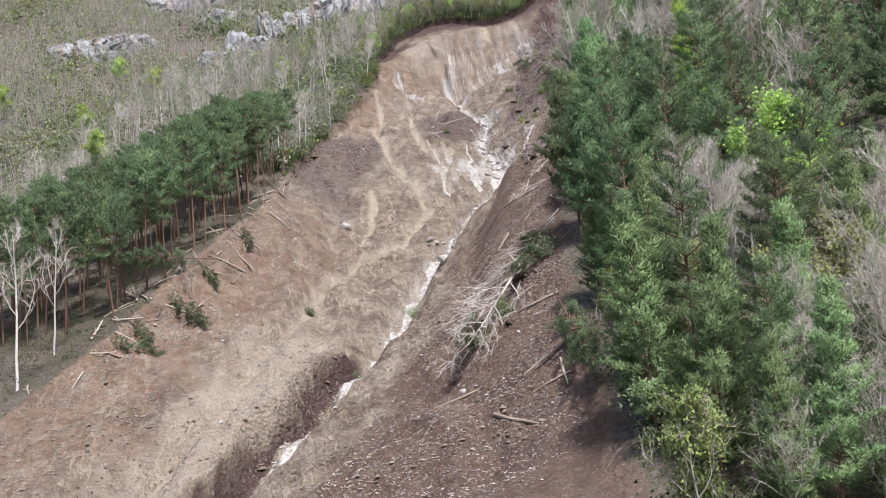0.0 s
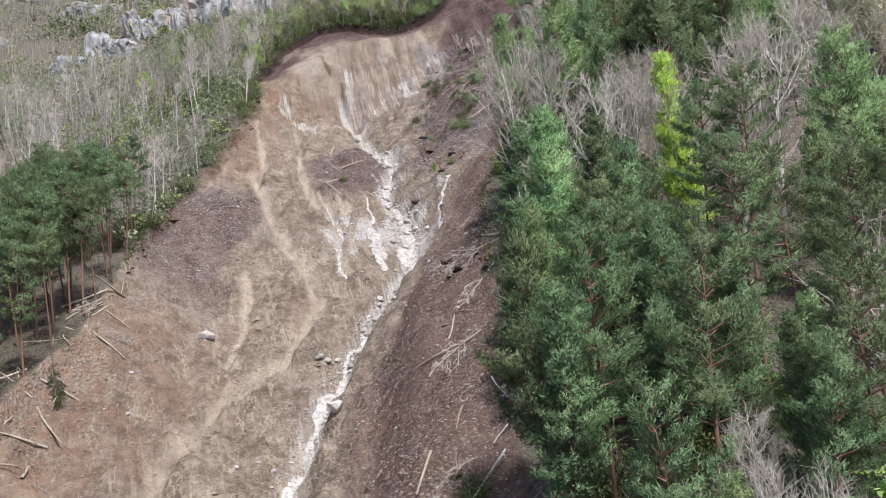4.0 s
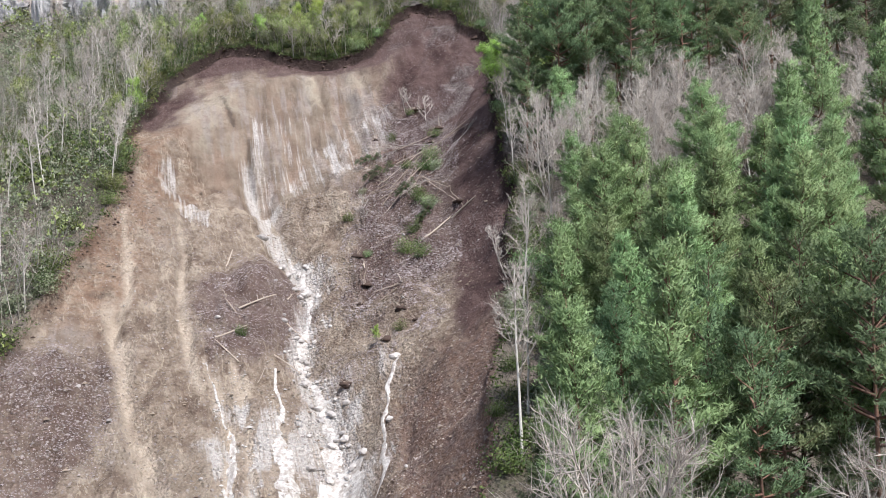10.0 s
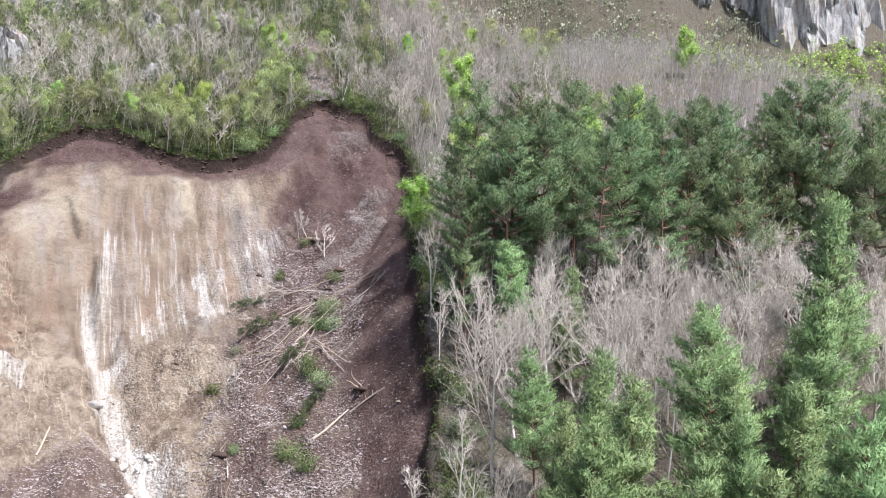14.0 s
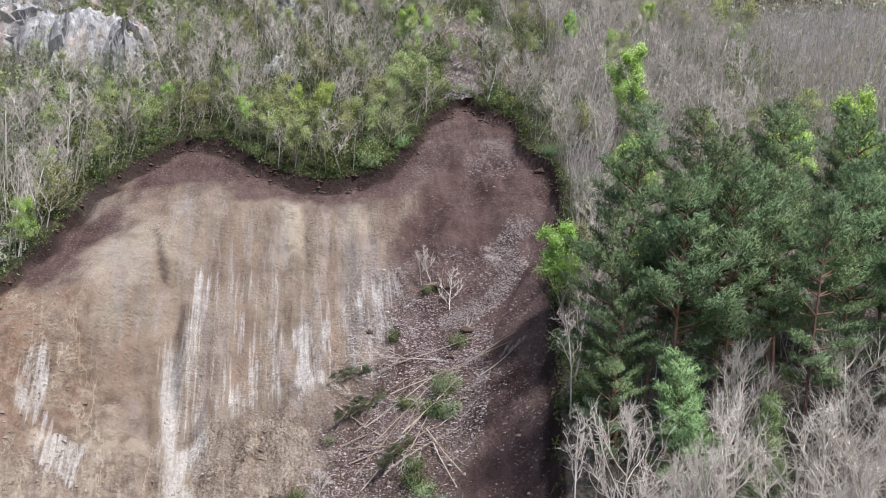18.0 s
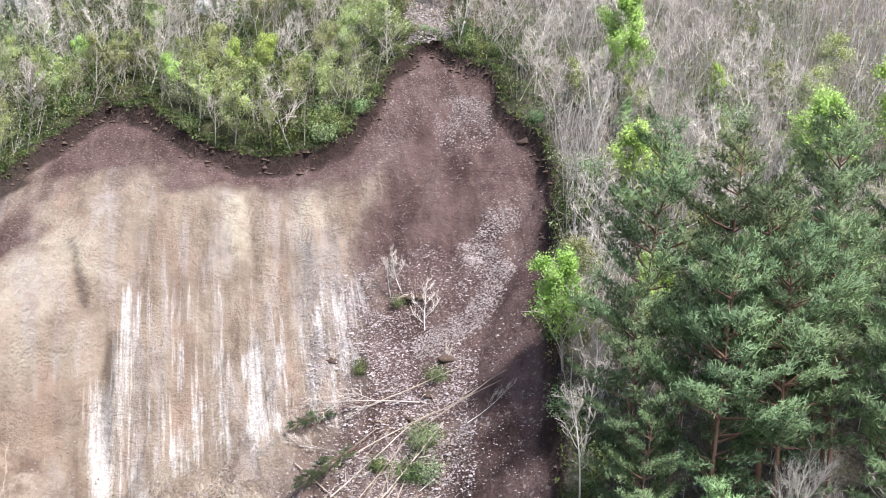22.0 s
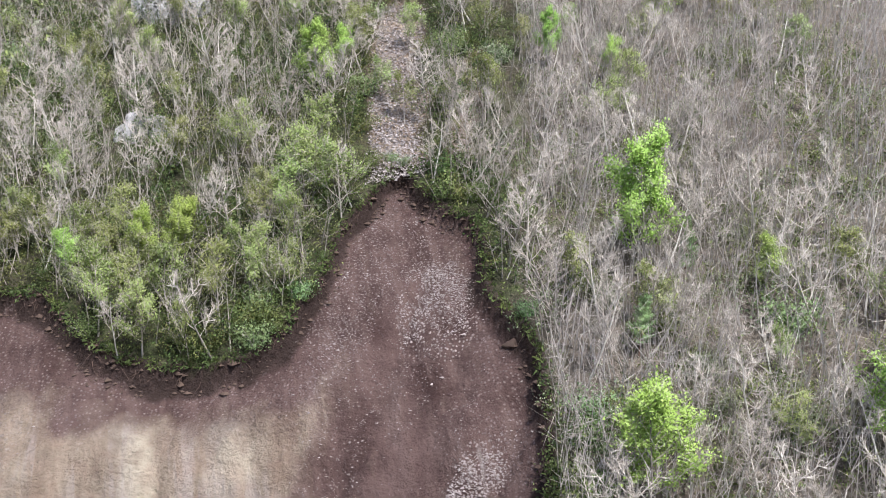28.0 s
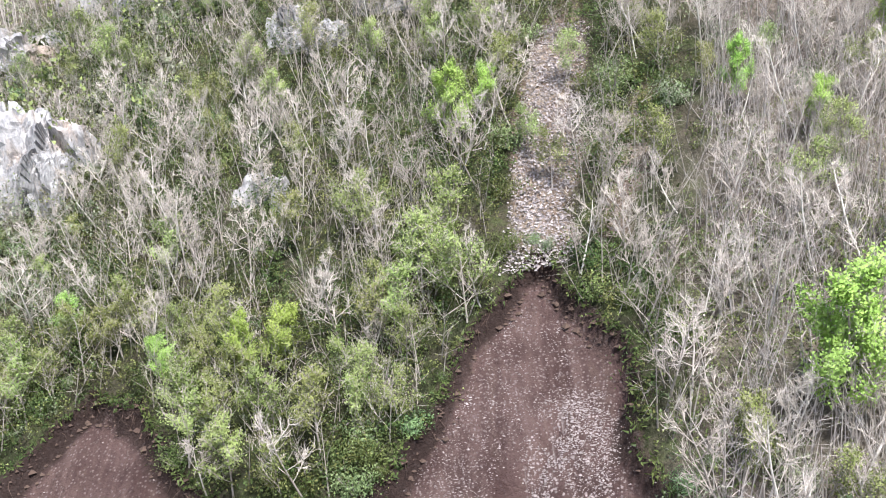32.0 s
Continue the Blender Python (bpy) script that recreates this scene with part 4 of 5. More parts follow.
# the pine wood on the right flank, its young fringe and the back row
P1 = [(14.1, 140.7, 16), (14.2, 134.1, 17.6), (24.3, 143.2, 17), (30.9, 141.2, 18), (39.1, 150.7, 22), (40.7, 140.5, 20), (21.2, 132.2, 16), (25.3, 128.5, 16), (16.5, 130.7, 15), (11.2, 137.5, 14), (27.0, 128.4, 17), (9.6, 127.2, 12), (22.0, 122.5, 14), (27.5, 124.4, 16), (15.3, 121.5, 17), (10.2, 95, 19.2), (12.7, 98.3, 20.2), (17.1, 98.1, 22.2), (19.6, 101, 21.2), (24.0, 100.9, 22.2), (5.8, 119.8, 16), (13.4, 125.1, 17), (17.8, 125.5, 17), (23.2, 121.7, 17), (15.3, 103, 20.2), (10.1, 103.5, 19.2)]
P2 = [(5.6, 61.7, 14), (8.4, 61.7, 14), (12.3, 60.2, 15), (14.9, 61.8, 14), (17.5, 58.7, 14), (20.7, 61.1, 14), (5.8, 122.8, 11), (3.6, 79.5, 14), (12.4, 148.6, 12), (14.4, 162.1, 13), (18.0, 159.5, 12), (2.0, 66.0, 12), (15.5, 72.4, 16), (12.9, 74.0, 15), (24.8, 76.7, 16), (3.2, 72.5, 16), (7.5, 128.8, 13), (18.2, 127.6, 13)]
P3 = [(8.9, 165.0, 14), (10.6, 168.6, 18), (15.8, 173.7, 22), (17.9, 169.9, 22), (21.5, 168.7, 20), (24.9, 167.2, 21), (27.9, 162.5, 20), (32.5, 166.6, 22), (36.8, 166.5, 22), (43.2, 166.0, 25), (46.5, 164.6, 25), (50.2, 161.8, 24), (53.1, 159.2, 22), (34.5, 161.2, 20), (13.2, 172.8, 15), (22.4, 172.2, 18)]
P4 = [(10.1, 159.2, 13), (13.4, 157.0, 13), (17.3, 162.5, 15), (19.9, 157.7, 14), (22.2, 154.4, 14), (27.9, 157.8, 16), (30.9, 155.7, 14), (35.3, 158.1, 15), (38.3, 156.1, 15), (50.3, 165.4, 15), (55.6, 160.7, 15), (28.1, 153.0, 14), (25.0, 158.6, 13), (2.3, 93.3, 19.7), (5.2, 93.6, 19.7), (13.3, 85.7, 16.2), (11.4, 88.2, 17.2), (7.5, 84.6, 16.2), (14.8, 91.8, 17.2), (18.3, 85.9, 18.2), (21.0, 83.7, 19.2), (25.7, 86.2, 19.2), (16.7, 50, 15), (7.4, 140.6, 11), (3.7, 81, 13.2)]
P6 = [(2.2, 98.5, 20), (6.9, 98, 23), (12.5, 103, 20), (17, 101, 21), (24, 104, 20)]
P5 = [(5.9, 25, 12.5), (11, 30, 11), (14, 33, 12), (9.6, 45, 12), (4.5, 40, 14), (7.5, 52, 15), (13, 47, 14), (3.4, 55, 15), (17, 42, 13), (20, 50, 15), (8.5, 18, 9), (22, 30, 12)]
plant(TALL, "pine_tree", [(x, y, h / 18) for x, y, h in [p for p in P1 if p[1] < 116] + P3 + P5 + [p for p in P2 if p[1] < 76 and p[0] > 4]], "dark green scots pine with a reddish trunk", "pine tree", "pine wood", rng)
plant(GREEN, "young_pine", [(x, y, h / 14) for x, y, h in [p for p in P2 if p[1] >= 76 or p[0] <= 4] + [p for p in P1 if p[1] > 116]], "bright green young pine leafy to the ground", "pine tree", "young pines", rng)
plant(EDGE, "young_pine", [(x, y, h / 18) for x, y, h in P6], "tall bright green pine at the wood's edge", "pine tree", "young pines", rng)
plant(CROWNED, "bare_tree", [(x, y, h / 16) for x, y, h in P4], "leafless tree with a wide pale grey crown", "tree", "leafless crowned trees", rng)
taken += [(p[0], p[1]) for p in P1 + P2 + P3 + P4 + P5 + P6]


def right_wood(x, y):
    return rim_gap(x, y) > 1.2 and x > 0


more = scatter(rng, 26, (8, 60, 112, 150), right_wood, 3.2, taken)
taken += plant(GREEN, "young_pine", more, "bright green young pine leafy to the ground", "pine tree", "young pines", rng, (0.9, 1.2))
more = scatter(rng, 18, (8, 60, 160, 176), right_wood, 3.4, taken)
taken += plant(TALL, "pine_tree", more, "dark green scots pine with a reddish trunk", "pine tree", "pine wood", rng, (1.0, 1.25))
more = scatter(rng, 14, (18, 50, 55, 88), right_wood, 3.6, taken)
taken += plant(DUSKY, "young_pine", more, "dark green young pine leafy to the ground", "pine tree", "young pines", rng, (0.8, 1.05))
more = scatter(rng, 34, (0.3, 12, 50, 118), right_wood, 2.0, taken)
taken += plant(DUSKY, "young_pine", more, "dark green young pine leafy to the ground", "pine tree", "young pines", rng, (0.55, 1.0))
more = scatter(rng, 34, (9, 62, 149, 163), right_wood, 2.3, taken)
taken += plant(CROWNED, "bare_tree", more, "leafless tree with a wide pale grey crown", "tree", "leafless crowned trees", rng, (0.7, 1.0))
more = scatter(rng, 12, (6.5, 24, 14, 48), right_wood, 2.2, taken)
taken += plant(CROWNED, "bare_tree", more, "leafless tree with a wide pale grey crown", "tree", "leafless crowned trees", rng, (0.5, 0.8))
plant(CROWNED, "bare_tree", [(x, y, h / 16) for x, y, h in ((7.6, 15, 6), (9.4, 19, 7), (11, 22, 8), (10.8, 15.5, 6.5), (13, 21, 8.5))], "leafless tree with a wide pale grey crown", "tree", "leafless crowned trees", rng)
plant(SLIM, "bare_tree", [(1.4, 118.6, 1.35), (2.6, 123.5, 1.1), (4.4, 139, 1.0), (6.2, 147, 0.9), (7.2, 163, 0.8), (8.2, 176, 0.9), (7.6, 172, 0.8)], "slender leafless tree leaning over the scarp edge", "tree", "leafless crowned trees", rng)
# the pine stand on the left edge
left_stand = scatter(rng, 150, (-63, -43.5, 62, 132), lambda x, y: rim_gap(x, y) > 0.6 and x < -20, 1.5, taken)
taken += plant(SLENDER, "pine_tree", left_stand, "dark green scots pine with a bare reddish trunk", "pine tree", "pine stand", rng, (0.85, 1.12))
near_left = scatter(rng, 7, (-62, -45.5, 48, 68), lambda x, y: rim_gap(x, y) > 1 and x < -20, 3.0, taken)
taken += plant(SLIM, "birch_tree", near_left, "slender white-barked birch without leaves", "birch tree", "slim birches", rng, (1.0, 1.3))
# birches and slim trees on the left slope
birches = scatter(rng, 120, (-112, -43, 134, 214), lambda x, y: rim_gap(x, y) > 0.6 and x < -20, 1.9, taken)
taken += plant(SLIM, "birch_tree", birches, "slender white-barked birch without leaves", "birch tree", "slim birches", rng, (0.8, 1.1))
# limes in first leaf
L1 = [(38.4, 195.7, 13), (14.5, 40, 11), (17.8, 214.3, 11), (14.8, 196.2, 9), (26.0, 211.0, 4.5), (33.4, 202.2, 6), (31.2, 195.5, 10), (7.8, 183, 8.6), (14.0, 184.7, 7), (-95.5, 154.9, 10), (-11.0, 240.3, 8), (12.4, 241.3, 6), (24.7, 246.5, 6), (-9.3, 243.2, 6), (-30.6, 221.2, 4.5), (-41.7, 225.7, 5), (-20.6, 221.3, 6.5), (-23.4, 221.4, 6), (18.0, 237.6, 5), (-67.9, 189.6, 7), (-120, 190, 9), (-152, 204, 10), (-132, 232, 9), (-112, 214, 9), (-140, 182, 9), (-46, 196, 6), (60, 230, 9)]
plant(LARCHES, "larch_tree", [(14.2, 84.5, 1.1)], "narrow larch in bright green new needles", "larch tree", "", rng)
plant(CATKINS, "catkin_tree", [(x, y, h / 13) for x, y, h in ((38, 118, 14), (42, 123, 15), (46, 117, 14), (41, 111, 13), (50, 124, 15), (36, 126, 13), (55, 118, 14))], "leafless tree hung with pale yellow catkins", "tree", "catkin trees", rng)
plant(LIME, "lime_tree", [(x, y, h / 9) for x, y, h in L1], "lime tree in bright yellow-green new leaf", "lime tree", "budding limes", rng)
taken += [(p[0], p[1]) for p in L1]
B1 = [(-20.5, 216.8, 7), (-16.5, 217.3, 7), (-39, 223, 6.5), (-24.5, 217, 6), (-30, 222.5, 5.5), (-13, 219, 6), (-34, 224.5, 6), (-44, 219, 6), (-10.5, 222, 5)]
plant(PALE, "budding_tree", [(x, y, h / 7) for x, y, h in B1], "small tree with pale grey-green young leaves", "tree", "budding trees", rng)
taken += [(p[0], p[1]) for p in B1]
more = scatter(rng, 100, (-70, 40, 180, 270), lambda x, y: rim_gap(x, y) > 0.8, 3.5, taken)
taken += plant(PALE, "budding_tree", more, "small tree with pale grey-green young leaves", "tree", "budding trees", rng, (0.5, 1.0))
more = scatter(rng, 26, (-47, -6, 200, 234), lambda x, y: 0.4 < rim_gap(x, y) < 7, 1.6, taken)
taken += plant(PALE, "budding_tree", more, "small tree with pale grey-green young leaves", "tree", "budding trees", rng, (0.65, 1.0))
# wiry bare trees over the crown
more = scatter(rng, 292, (-62, 36, 184, 262), lambda x, y: rim_gap(x, y) > 0.5 and abs(x + 2.8) > 2.6, 1.25, taken)
taken += plant(WIRY, "wiry_tree", more, "thin crooked leafless tree with pale bark", "tree", "leafless trees above the scarp", rng, (0.65, 1.1))
# evergreen shrubs along the edge and in the wood
edge_shrubs = scatter(rng, 95, (-52, 14, 120, 236), lambda x, y: 0.1 < rim_gap(x, y) < 3.6 and fbm(x / 6, y / 6, 91, 2) > -0.35, 0.9, [])
plant(SHRUB, "evergreen_shrub", edge_shrubs, "dense olive-green evergreen shrub at the scarp edge", "shrub", "edge shrubs", rng, (0.5, 1.7))
more = scatter(rng, 105, (-70, 30, 186, 268), lambda x, y: rim_gap(x, y) > 2 and abs(x + 2.8) > 2.6, 1.5, [])
plant(SHRUB, "evergreen_shrub", more, "olive-green evergreen shrub under leafless trees", "shrub", "wood shrubs", rng, (0.8, 1.9))
more = scatter(rng, 70, (0.5, 22, 12, 64), lambda x, y: rim_gap(x, y) > 0.4 and x > (4 if y < 48 else 0), 1.5, [])
more += scatter(rng, 70, (0.3, 9, 64, 165), lambda x, y: rim_gap(x, y) > 0.3 and x > 0, 1.6, [])
plant(SHRUB, "evergreen_shrub", more, "green shrub on the floor of the pine wood", "shrub", "wood floor shrubs", rng, (0.8, 2.0))
more = scatter(rng, 9, (2, 20, 14, 50), right_wood, 2.0, taken)
taken += plant(PALE, "budding_tree", more, "small tree with pale grey-green young leaves", "tree", "budding trees", rng, (0.6, 1.0))
plant(GREEN, "young_pine", [(16.1, 207.4, 0.33), (21, 215, 0.3)], "dark green young pine among grey saplings", "pine tree", "young pines", rng)
more = scatter(rng, 34, (1.5, 24, 14, 58), right_wood, 1.7, taken)
taken += plant(GREEN, "young_pine", more, "bright green young pine leafy to the ground", "pine tree", "young pines", rng, (0.3, 0.75))


# ---- woods and undergrowth that nobody could count ----
def thicket(name, box, count, tall, seed, test, label, twigs=4, material=THICKET, crooked=0.1):
    g = np.random.default_rng(seed)
    x, y = g.uniform(box[0], box[1], count * 3), g.uniform(box[2], box[3], count * 3)
    keep = np.nonzero((inside(x, y) < -0.6) & test(x, y))[0][:count]
    x, y = x[keep], y[keep]
    z = natural(x, y)
    n = len(x)
    foot = np.stack([x, y, z - 0.2], -1)
    h = tall * g.uniform(0.55, 1.2, n)
    soup = Soup()

    def sticks(at, way, length, r):
        """Many tapered three-sided sticks at once."""
        way = way / np.linalg.norm(way, axis=1)[:, None]
        u = np.cross(way, [0.3, 0.9, 0.1])
        u /= np.linalg.norm(u, axis=1)[:, None]
        w = np.cross(way, u)
        ring = [at + r[:, None] * (math.cos(q) * u + math.sin(q) * w) for q in (0, 2.094, 4.189)]
        tip = at + way * length[:, None]
        v = np.stack(ring + [tip], 1).reshape(-1, 3)
        i = 4 * np.arange(len(at))[:, None]
        soup.add(v, np.concatenate([i + [0, 1, 3], i + [1, 2, 3], i + [2, 0, 3]]))
        return tip
    lean = g.normal(0, crooked, (n, 3)) + [0, 0, 1]
    sticks(foot, lean, h, 0.03 + 0.006 * h)
    for k in range(twigs):
        s = g.uniform(0.3, 0.9, n)
        at = foot + lean * (h * s)[:, None]
        sticks(at, g.normal(0, 0.6, (n, 3)) + [0, 0, 0.75], h * g.uniform(0.2, 0.5, n), np.full(n, 0.017))
    ob = new(name, soup.mesh(name, material, False))
    return tagged(ob, label, "woods", kind="stuff")


def leaf_stuff(name, box, count, per, size, spread_m, seed, test, label, material, lift=0.5):
    g = np.random.default_rng(seed)
    x, y = g.uniform(box[0], box[1], count * 3), g.uniform(box[2], box[3], count * 3)
    keep = np.nonzero((inside(x, y) < -0.3) & test(x, y))[0][:count]
    x, y = x[keep], y[keep]
    s = g.uniform(0.5, 1.3, len(x))
    at = np.stack([x, y, natural(x, y) + lift * s], -1)
    # each bush holds a few boughs, and each bough its leaves
    at, s = np.repeat(at, 5, 0), np.repeat(s, 5)
    at = at + g.normal(0, 0.85, at.shape) * (s[:, None] * spread_m)
    per = max(1, per // 5)
    puff = g.normal(0, 0.3, (len(at) * per, 3))
    at = np.repeat(at, per, 0) + puff * (np.repeat(s, per)[:, None] * np.array(spread_m) * [1, 1, 0.7])
    soup = Soup()
    soup.leaves(at, g.normal(size=at.shape) + [0, 0, 0.5], size, size * 0.75, g, simple=True, facing=2.2 * puff + [0, 0, 0.55] + 0.3 * g.normal(size=at.shape))
    ob = new(name, soup.mesh(name, material, False))
    return tagged(ob, label, "undergrowth", kind="stuff")


def patchy(seed, scale, low):
    return lambda x, y: fbm(x / scale, y / scale, seed, 3) > low


def clear(x, y):
    return (np.abs(x + 3) > 3.5) | (y > 254)


thicket("leafless_thicket", (-75, 30, 178, 275), 3200, 6.0, 31, lambda x, y: clear(x, y), "grey leafless saplings crowding the slope above the scarp", 10, crooked=0.26)
thicket("grey_hillside_wood", (9, 150, 176, 285), 15000, 5.4, 32, lambda x, y: (x > 10), "dense grey leafless wood on a rounded hillside", 5, GREY_WOOD, crooked=0.2)
thicket("left_slope_wood", (-230, -46, 130, 320), 8000, 8.0, 33, lambda x, y: (x < -46) & (fbm(x / 25, y / 25, 93, 3) > -0.2), "grey leafless wood on the far slope", 6, PALE_WOOD, 0.16)
thicket("upper_slope_wood", (-120, 180, 270, 420), 11000, 7.5, 34, lambda x, y: y > 268, "grey leafless wood high on the mountain", 3, GREY_WOOD)
thicket("wood_floor_sticks", (2, 60, 20, 176), 1500, 3.0, 35, lambda x, y: x > 0, "brown dry saplings on the pine wood floor", 3)
leaf_stuff("green_undergrowth", (-75, 8, 180, 275), 3300, 60, 0.18, (1.0, 1.0, 1.1), 41, lambda x, y: clear(x, y) & patchy(43, 8, -0.35)(x, y), "olive-green bushes under leafless trees", MOSSY, 1.4)
leaf_stuff("low_brambles", (-75, 8, 180, 275), 2000, 25, 0.2, (0.8, 0.8, 0.3), 66, lambda x, y: clear(x, y) & patchy(67, 6, -0.1)(x, y), "low green brambles on the slope", MOSSY, 0.3)
leaf_stuff("box_thickets", (-75, 8, 180, 275), 2100, 75, 0.19, (1.15, 1.15, 1.2), 61, lambda x, y: clear(x, y) & patchy(63, 7, 0.0)(x, y), "dark green evergreen thickets on the slope", BOX, 1.7)
leaf_stuff("hillside_undergrowth", (8, 42, 186, 240), 1500, 40, 0.18, (0.9, 0.9, 1.0), 62, lambda x, y: patchy(43, 9, -0.2)(x, y), "green low undergrowth between grey saplings", MOSSY, 1.0)
leaf_stuff("grey_green_bushes", (-75, 55, 180, 275), 1100, 55, 0.17, (1.0, 1.0, 1.1), 64, lambda x, y: clear(x, y) & patchy(65, 8, -0.1)(x, y), "grey-green budding bushes between leafless trees", GREYGREEN, 1.9)
leaf_stuff("spring_undergrowth", (-75, 90, 180, 290), 1300, 55, 0.16, (0.9, 0.9, 1.1), 42, lambda x, y: clear(x, y) & patchy(47, 12, 0.0)(x, y), "fresh yellow-green bushes between leafless trees", PALE_SPRING, 1.8)
leaf_stuff("left_slope_haze", (-120, -44, 132, 240), 1700, 45, 0.2, (1.2, 1.2, 1.6), 74, lambda x, y: (x < -44) & patchy(75, 10, -0.4)(x, y), "pale grey-green buds among slim birches", GREYGREEN, 3.0)
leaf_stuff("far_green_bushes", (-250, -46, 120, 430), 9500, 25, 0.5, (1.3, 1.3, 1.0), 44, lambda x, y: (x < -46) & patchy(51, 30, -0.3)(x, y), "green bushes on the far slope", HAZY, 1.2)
leaf_stuff("far_spring_bushes", (-240, 190, 130, 420), 4600, 30, 0.5, (1.6, 1.6, 1.8), 45, lambda x, y: ((x < -46) | (x > 60) | (y > 270)) & patchy(53, 34, -0.1)(x, y), "pale green budding bushes on the far slope", PALE_SPRING, 3.0)
leaf_stuff("far_evergreen_patches", (-250, -50, 150, 430), 1400, 25, 0.55, (1.5, 1.5, 1.2), 68, lambda x, y: patchy(69, 22, 0.05)(x, y), "dark evergreen bushes in patches on the far slope", BOX, 1.2)
leaf_stuff("upper_evergreen_bushes", (-130, 200, 262, 420), 3200, 20, 0.7, (1.4, 1.4, 1.1), 46, lambda x, y: (y > 266) & patchy(57, 30, -0.2)(x, y), "dark evergreen bushes high on the mountain", BOX, 1.2)
leaf_stuff("wood_floor_green", (1, 45, 12, 178), 900, 45, 0.14, (0.9, 0.9, 0.6), 48, lambda x, y: (x > 0), "green brambles on the pine wood floor", BOX, 0.5)
leaf_stuff("left_edge_green", (-75, -42, 45, 140), 700, 40, 0.15, (0.8, 0.8, 0.5), 49, lambda x, y: (x < -40), "green brambles under the pine stand", BOX, 0.4)

thicket("far_mountain_wood", (10, 330, 420, 660), 8000, 13.0, 36, lambda x, y: y > 425, "grey leafless wood on the mountain behind", 3, GREY_WOOD)
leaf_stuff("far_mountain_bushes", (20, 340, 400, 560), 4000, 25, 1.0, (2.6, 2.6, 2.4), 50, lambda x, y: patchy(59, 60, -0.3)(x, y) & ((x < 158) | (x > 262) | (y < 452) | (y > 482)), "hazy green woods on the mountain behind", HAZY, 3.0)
leaf_stuff("far_spring_trees", (100, 290, 414, 450), 700, 90, 0.8, (2.8, 2.8, 3.2), 52, lambda x, y: y < 437, "yellow-green trees in new leaf behind the spur", SPRING, 4.0)


# ---- cliffs ----
def crag(seed, w, dp, h):
    """A weathered block of rock with steep broken faces."""
    g = np.random.default_rng(seed)
    nu, nv = 80, 36
    u, v = np.meshgrid(np.linspace(0, 2 * np.pi, nu, endpoint=False), np.linspace(-0.5 * np.pi, 0.5 * np.pi, nv))

    def power(q, e):
        return np.sign(q) * np.abs(q) ** e
    x, y, z = power(np.cos(v), 0.35) * power(np.cos(u), 0.55), power(np.cos(v), 0.35) * power(np.sin(u), 0.55), power(np.sin(v), 0.7)
    p = np.stack([x, y, z], -1).reshape(-1, 3)
    rough = np.full(len(p), 1.0)
    # broken into upright blocks: each block stands further out or in than its neighbours
    for many, deep, tall in ((18, 0.24, 0.6), (80, 0.12, 0.5), (380, 0.04, 0.7)):
        seeds = g.uniform(-1, 1, (many, 3)) * [1, 1, tall]
        near = np.argmin(((p[:, None] * [1, 1, tall] - seeds[None]) ** 2).sum(-1), 1)
        rough += g.uniform(-deep, deep * 0.4, many)[near]
    rough += 0.03 * fbm(p[:, 0] * 9 + p[:, 2] * 4, p[:, 1] * 9, seed, 3)
    p = p * rough[:, None] * [w / 2, dp / 2, h / 2] * [1.15, 1.15, 1.1]
    i = np.arange(nu * nv).reshape(nv, nu)
    f = np.stack([i[:-1], np.roll(i[:-1], -1, 1), np.roll(i[1:], -1, 1), i[1:]], -1).reshape(-1, 4)
    return mesh_of("crag", p, f, LIMESTONE, False)


CRAGS = [crag(k, 1, 1, 1) for k in range(1, 5)]
rk = random.Random(5)
for k, (x, y, w, dp, h) in enumerate(([(-63, 247, 17, 10, 19), (-55, 243, 7, 7, 11), (-73, 250, 13, 9, 15), (-29.5, 239.5, 4.5, 3, 5), (-32, 261, 6, 5, 7), (-22.6, 264, 8, 5, 6), (-99, 246, 15, 9, 14), (-89, 257, 14, 9, 13), (-80, 262, 10, 8, 11), (-72, 266, 13, 9, 13), (-60, 274, 15, 9, 14), (-108, 240, 8, 7, 8), (-157, 260, 20, 10, 11), (-149, 272, 22, 10, 12), (-144, 314, 26, 12, 16), (-136, 328, 24, 12, 16), (-168, 325, 24, 12, 14), (-120, 288, 14, 8, 9), (196, 464, 44, 30, 72), (224, 458, 40, 30, 76), (172, 470, 26, 20, 44), (250, 464, 34, 26, 66)])):
    # each crag is a row of blocks that lean on one another
    crag_thing = new("limestone_crag")
    crag_thing.matrix_basis = pose(x, y, float(natural(x, y)) - (0.22 if x > 100 else 0.08) * h, 0, 0, rk.uniform(-20, 20))
    tagged(crag_thing, "pale grey weathered limestone crag on the slope", "cliff", "crags")
    for q in (-0.36 + rk.uniform(-0.1, 0.1), -0.1 + rk.uniform(-0.1, 0.1), 0.12, 0.34 + rk.uniform(-0.1, 0.1)):
        block = new("rock_block", CRAGS[rk.randrange(4)])
        block.parent = crag_thing
        block.matrix_basis = pose(q * w, rk.uniform(-0.12, 0.12) * dp, rk.uniform(-0.14, 0.1) * h, rk.uniform(-14, 14), rk.uniform(-14, 14), rk.choice((0, 180)) + rk.uniform(-25, 25)) @ Matrix.Diagonal((w * rk.uniform(0.35, 0.75), dp * rk.uniform(0.6, 1.0), h * rk.uniform(0.45, 1.0), 1))


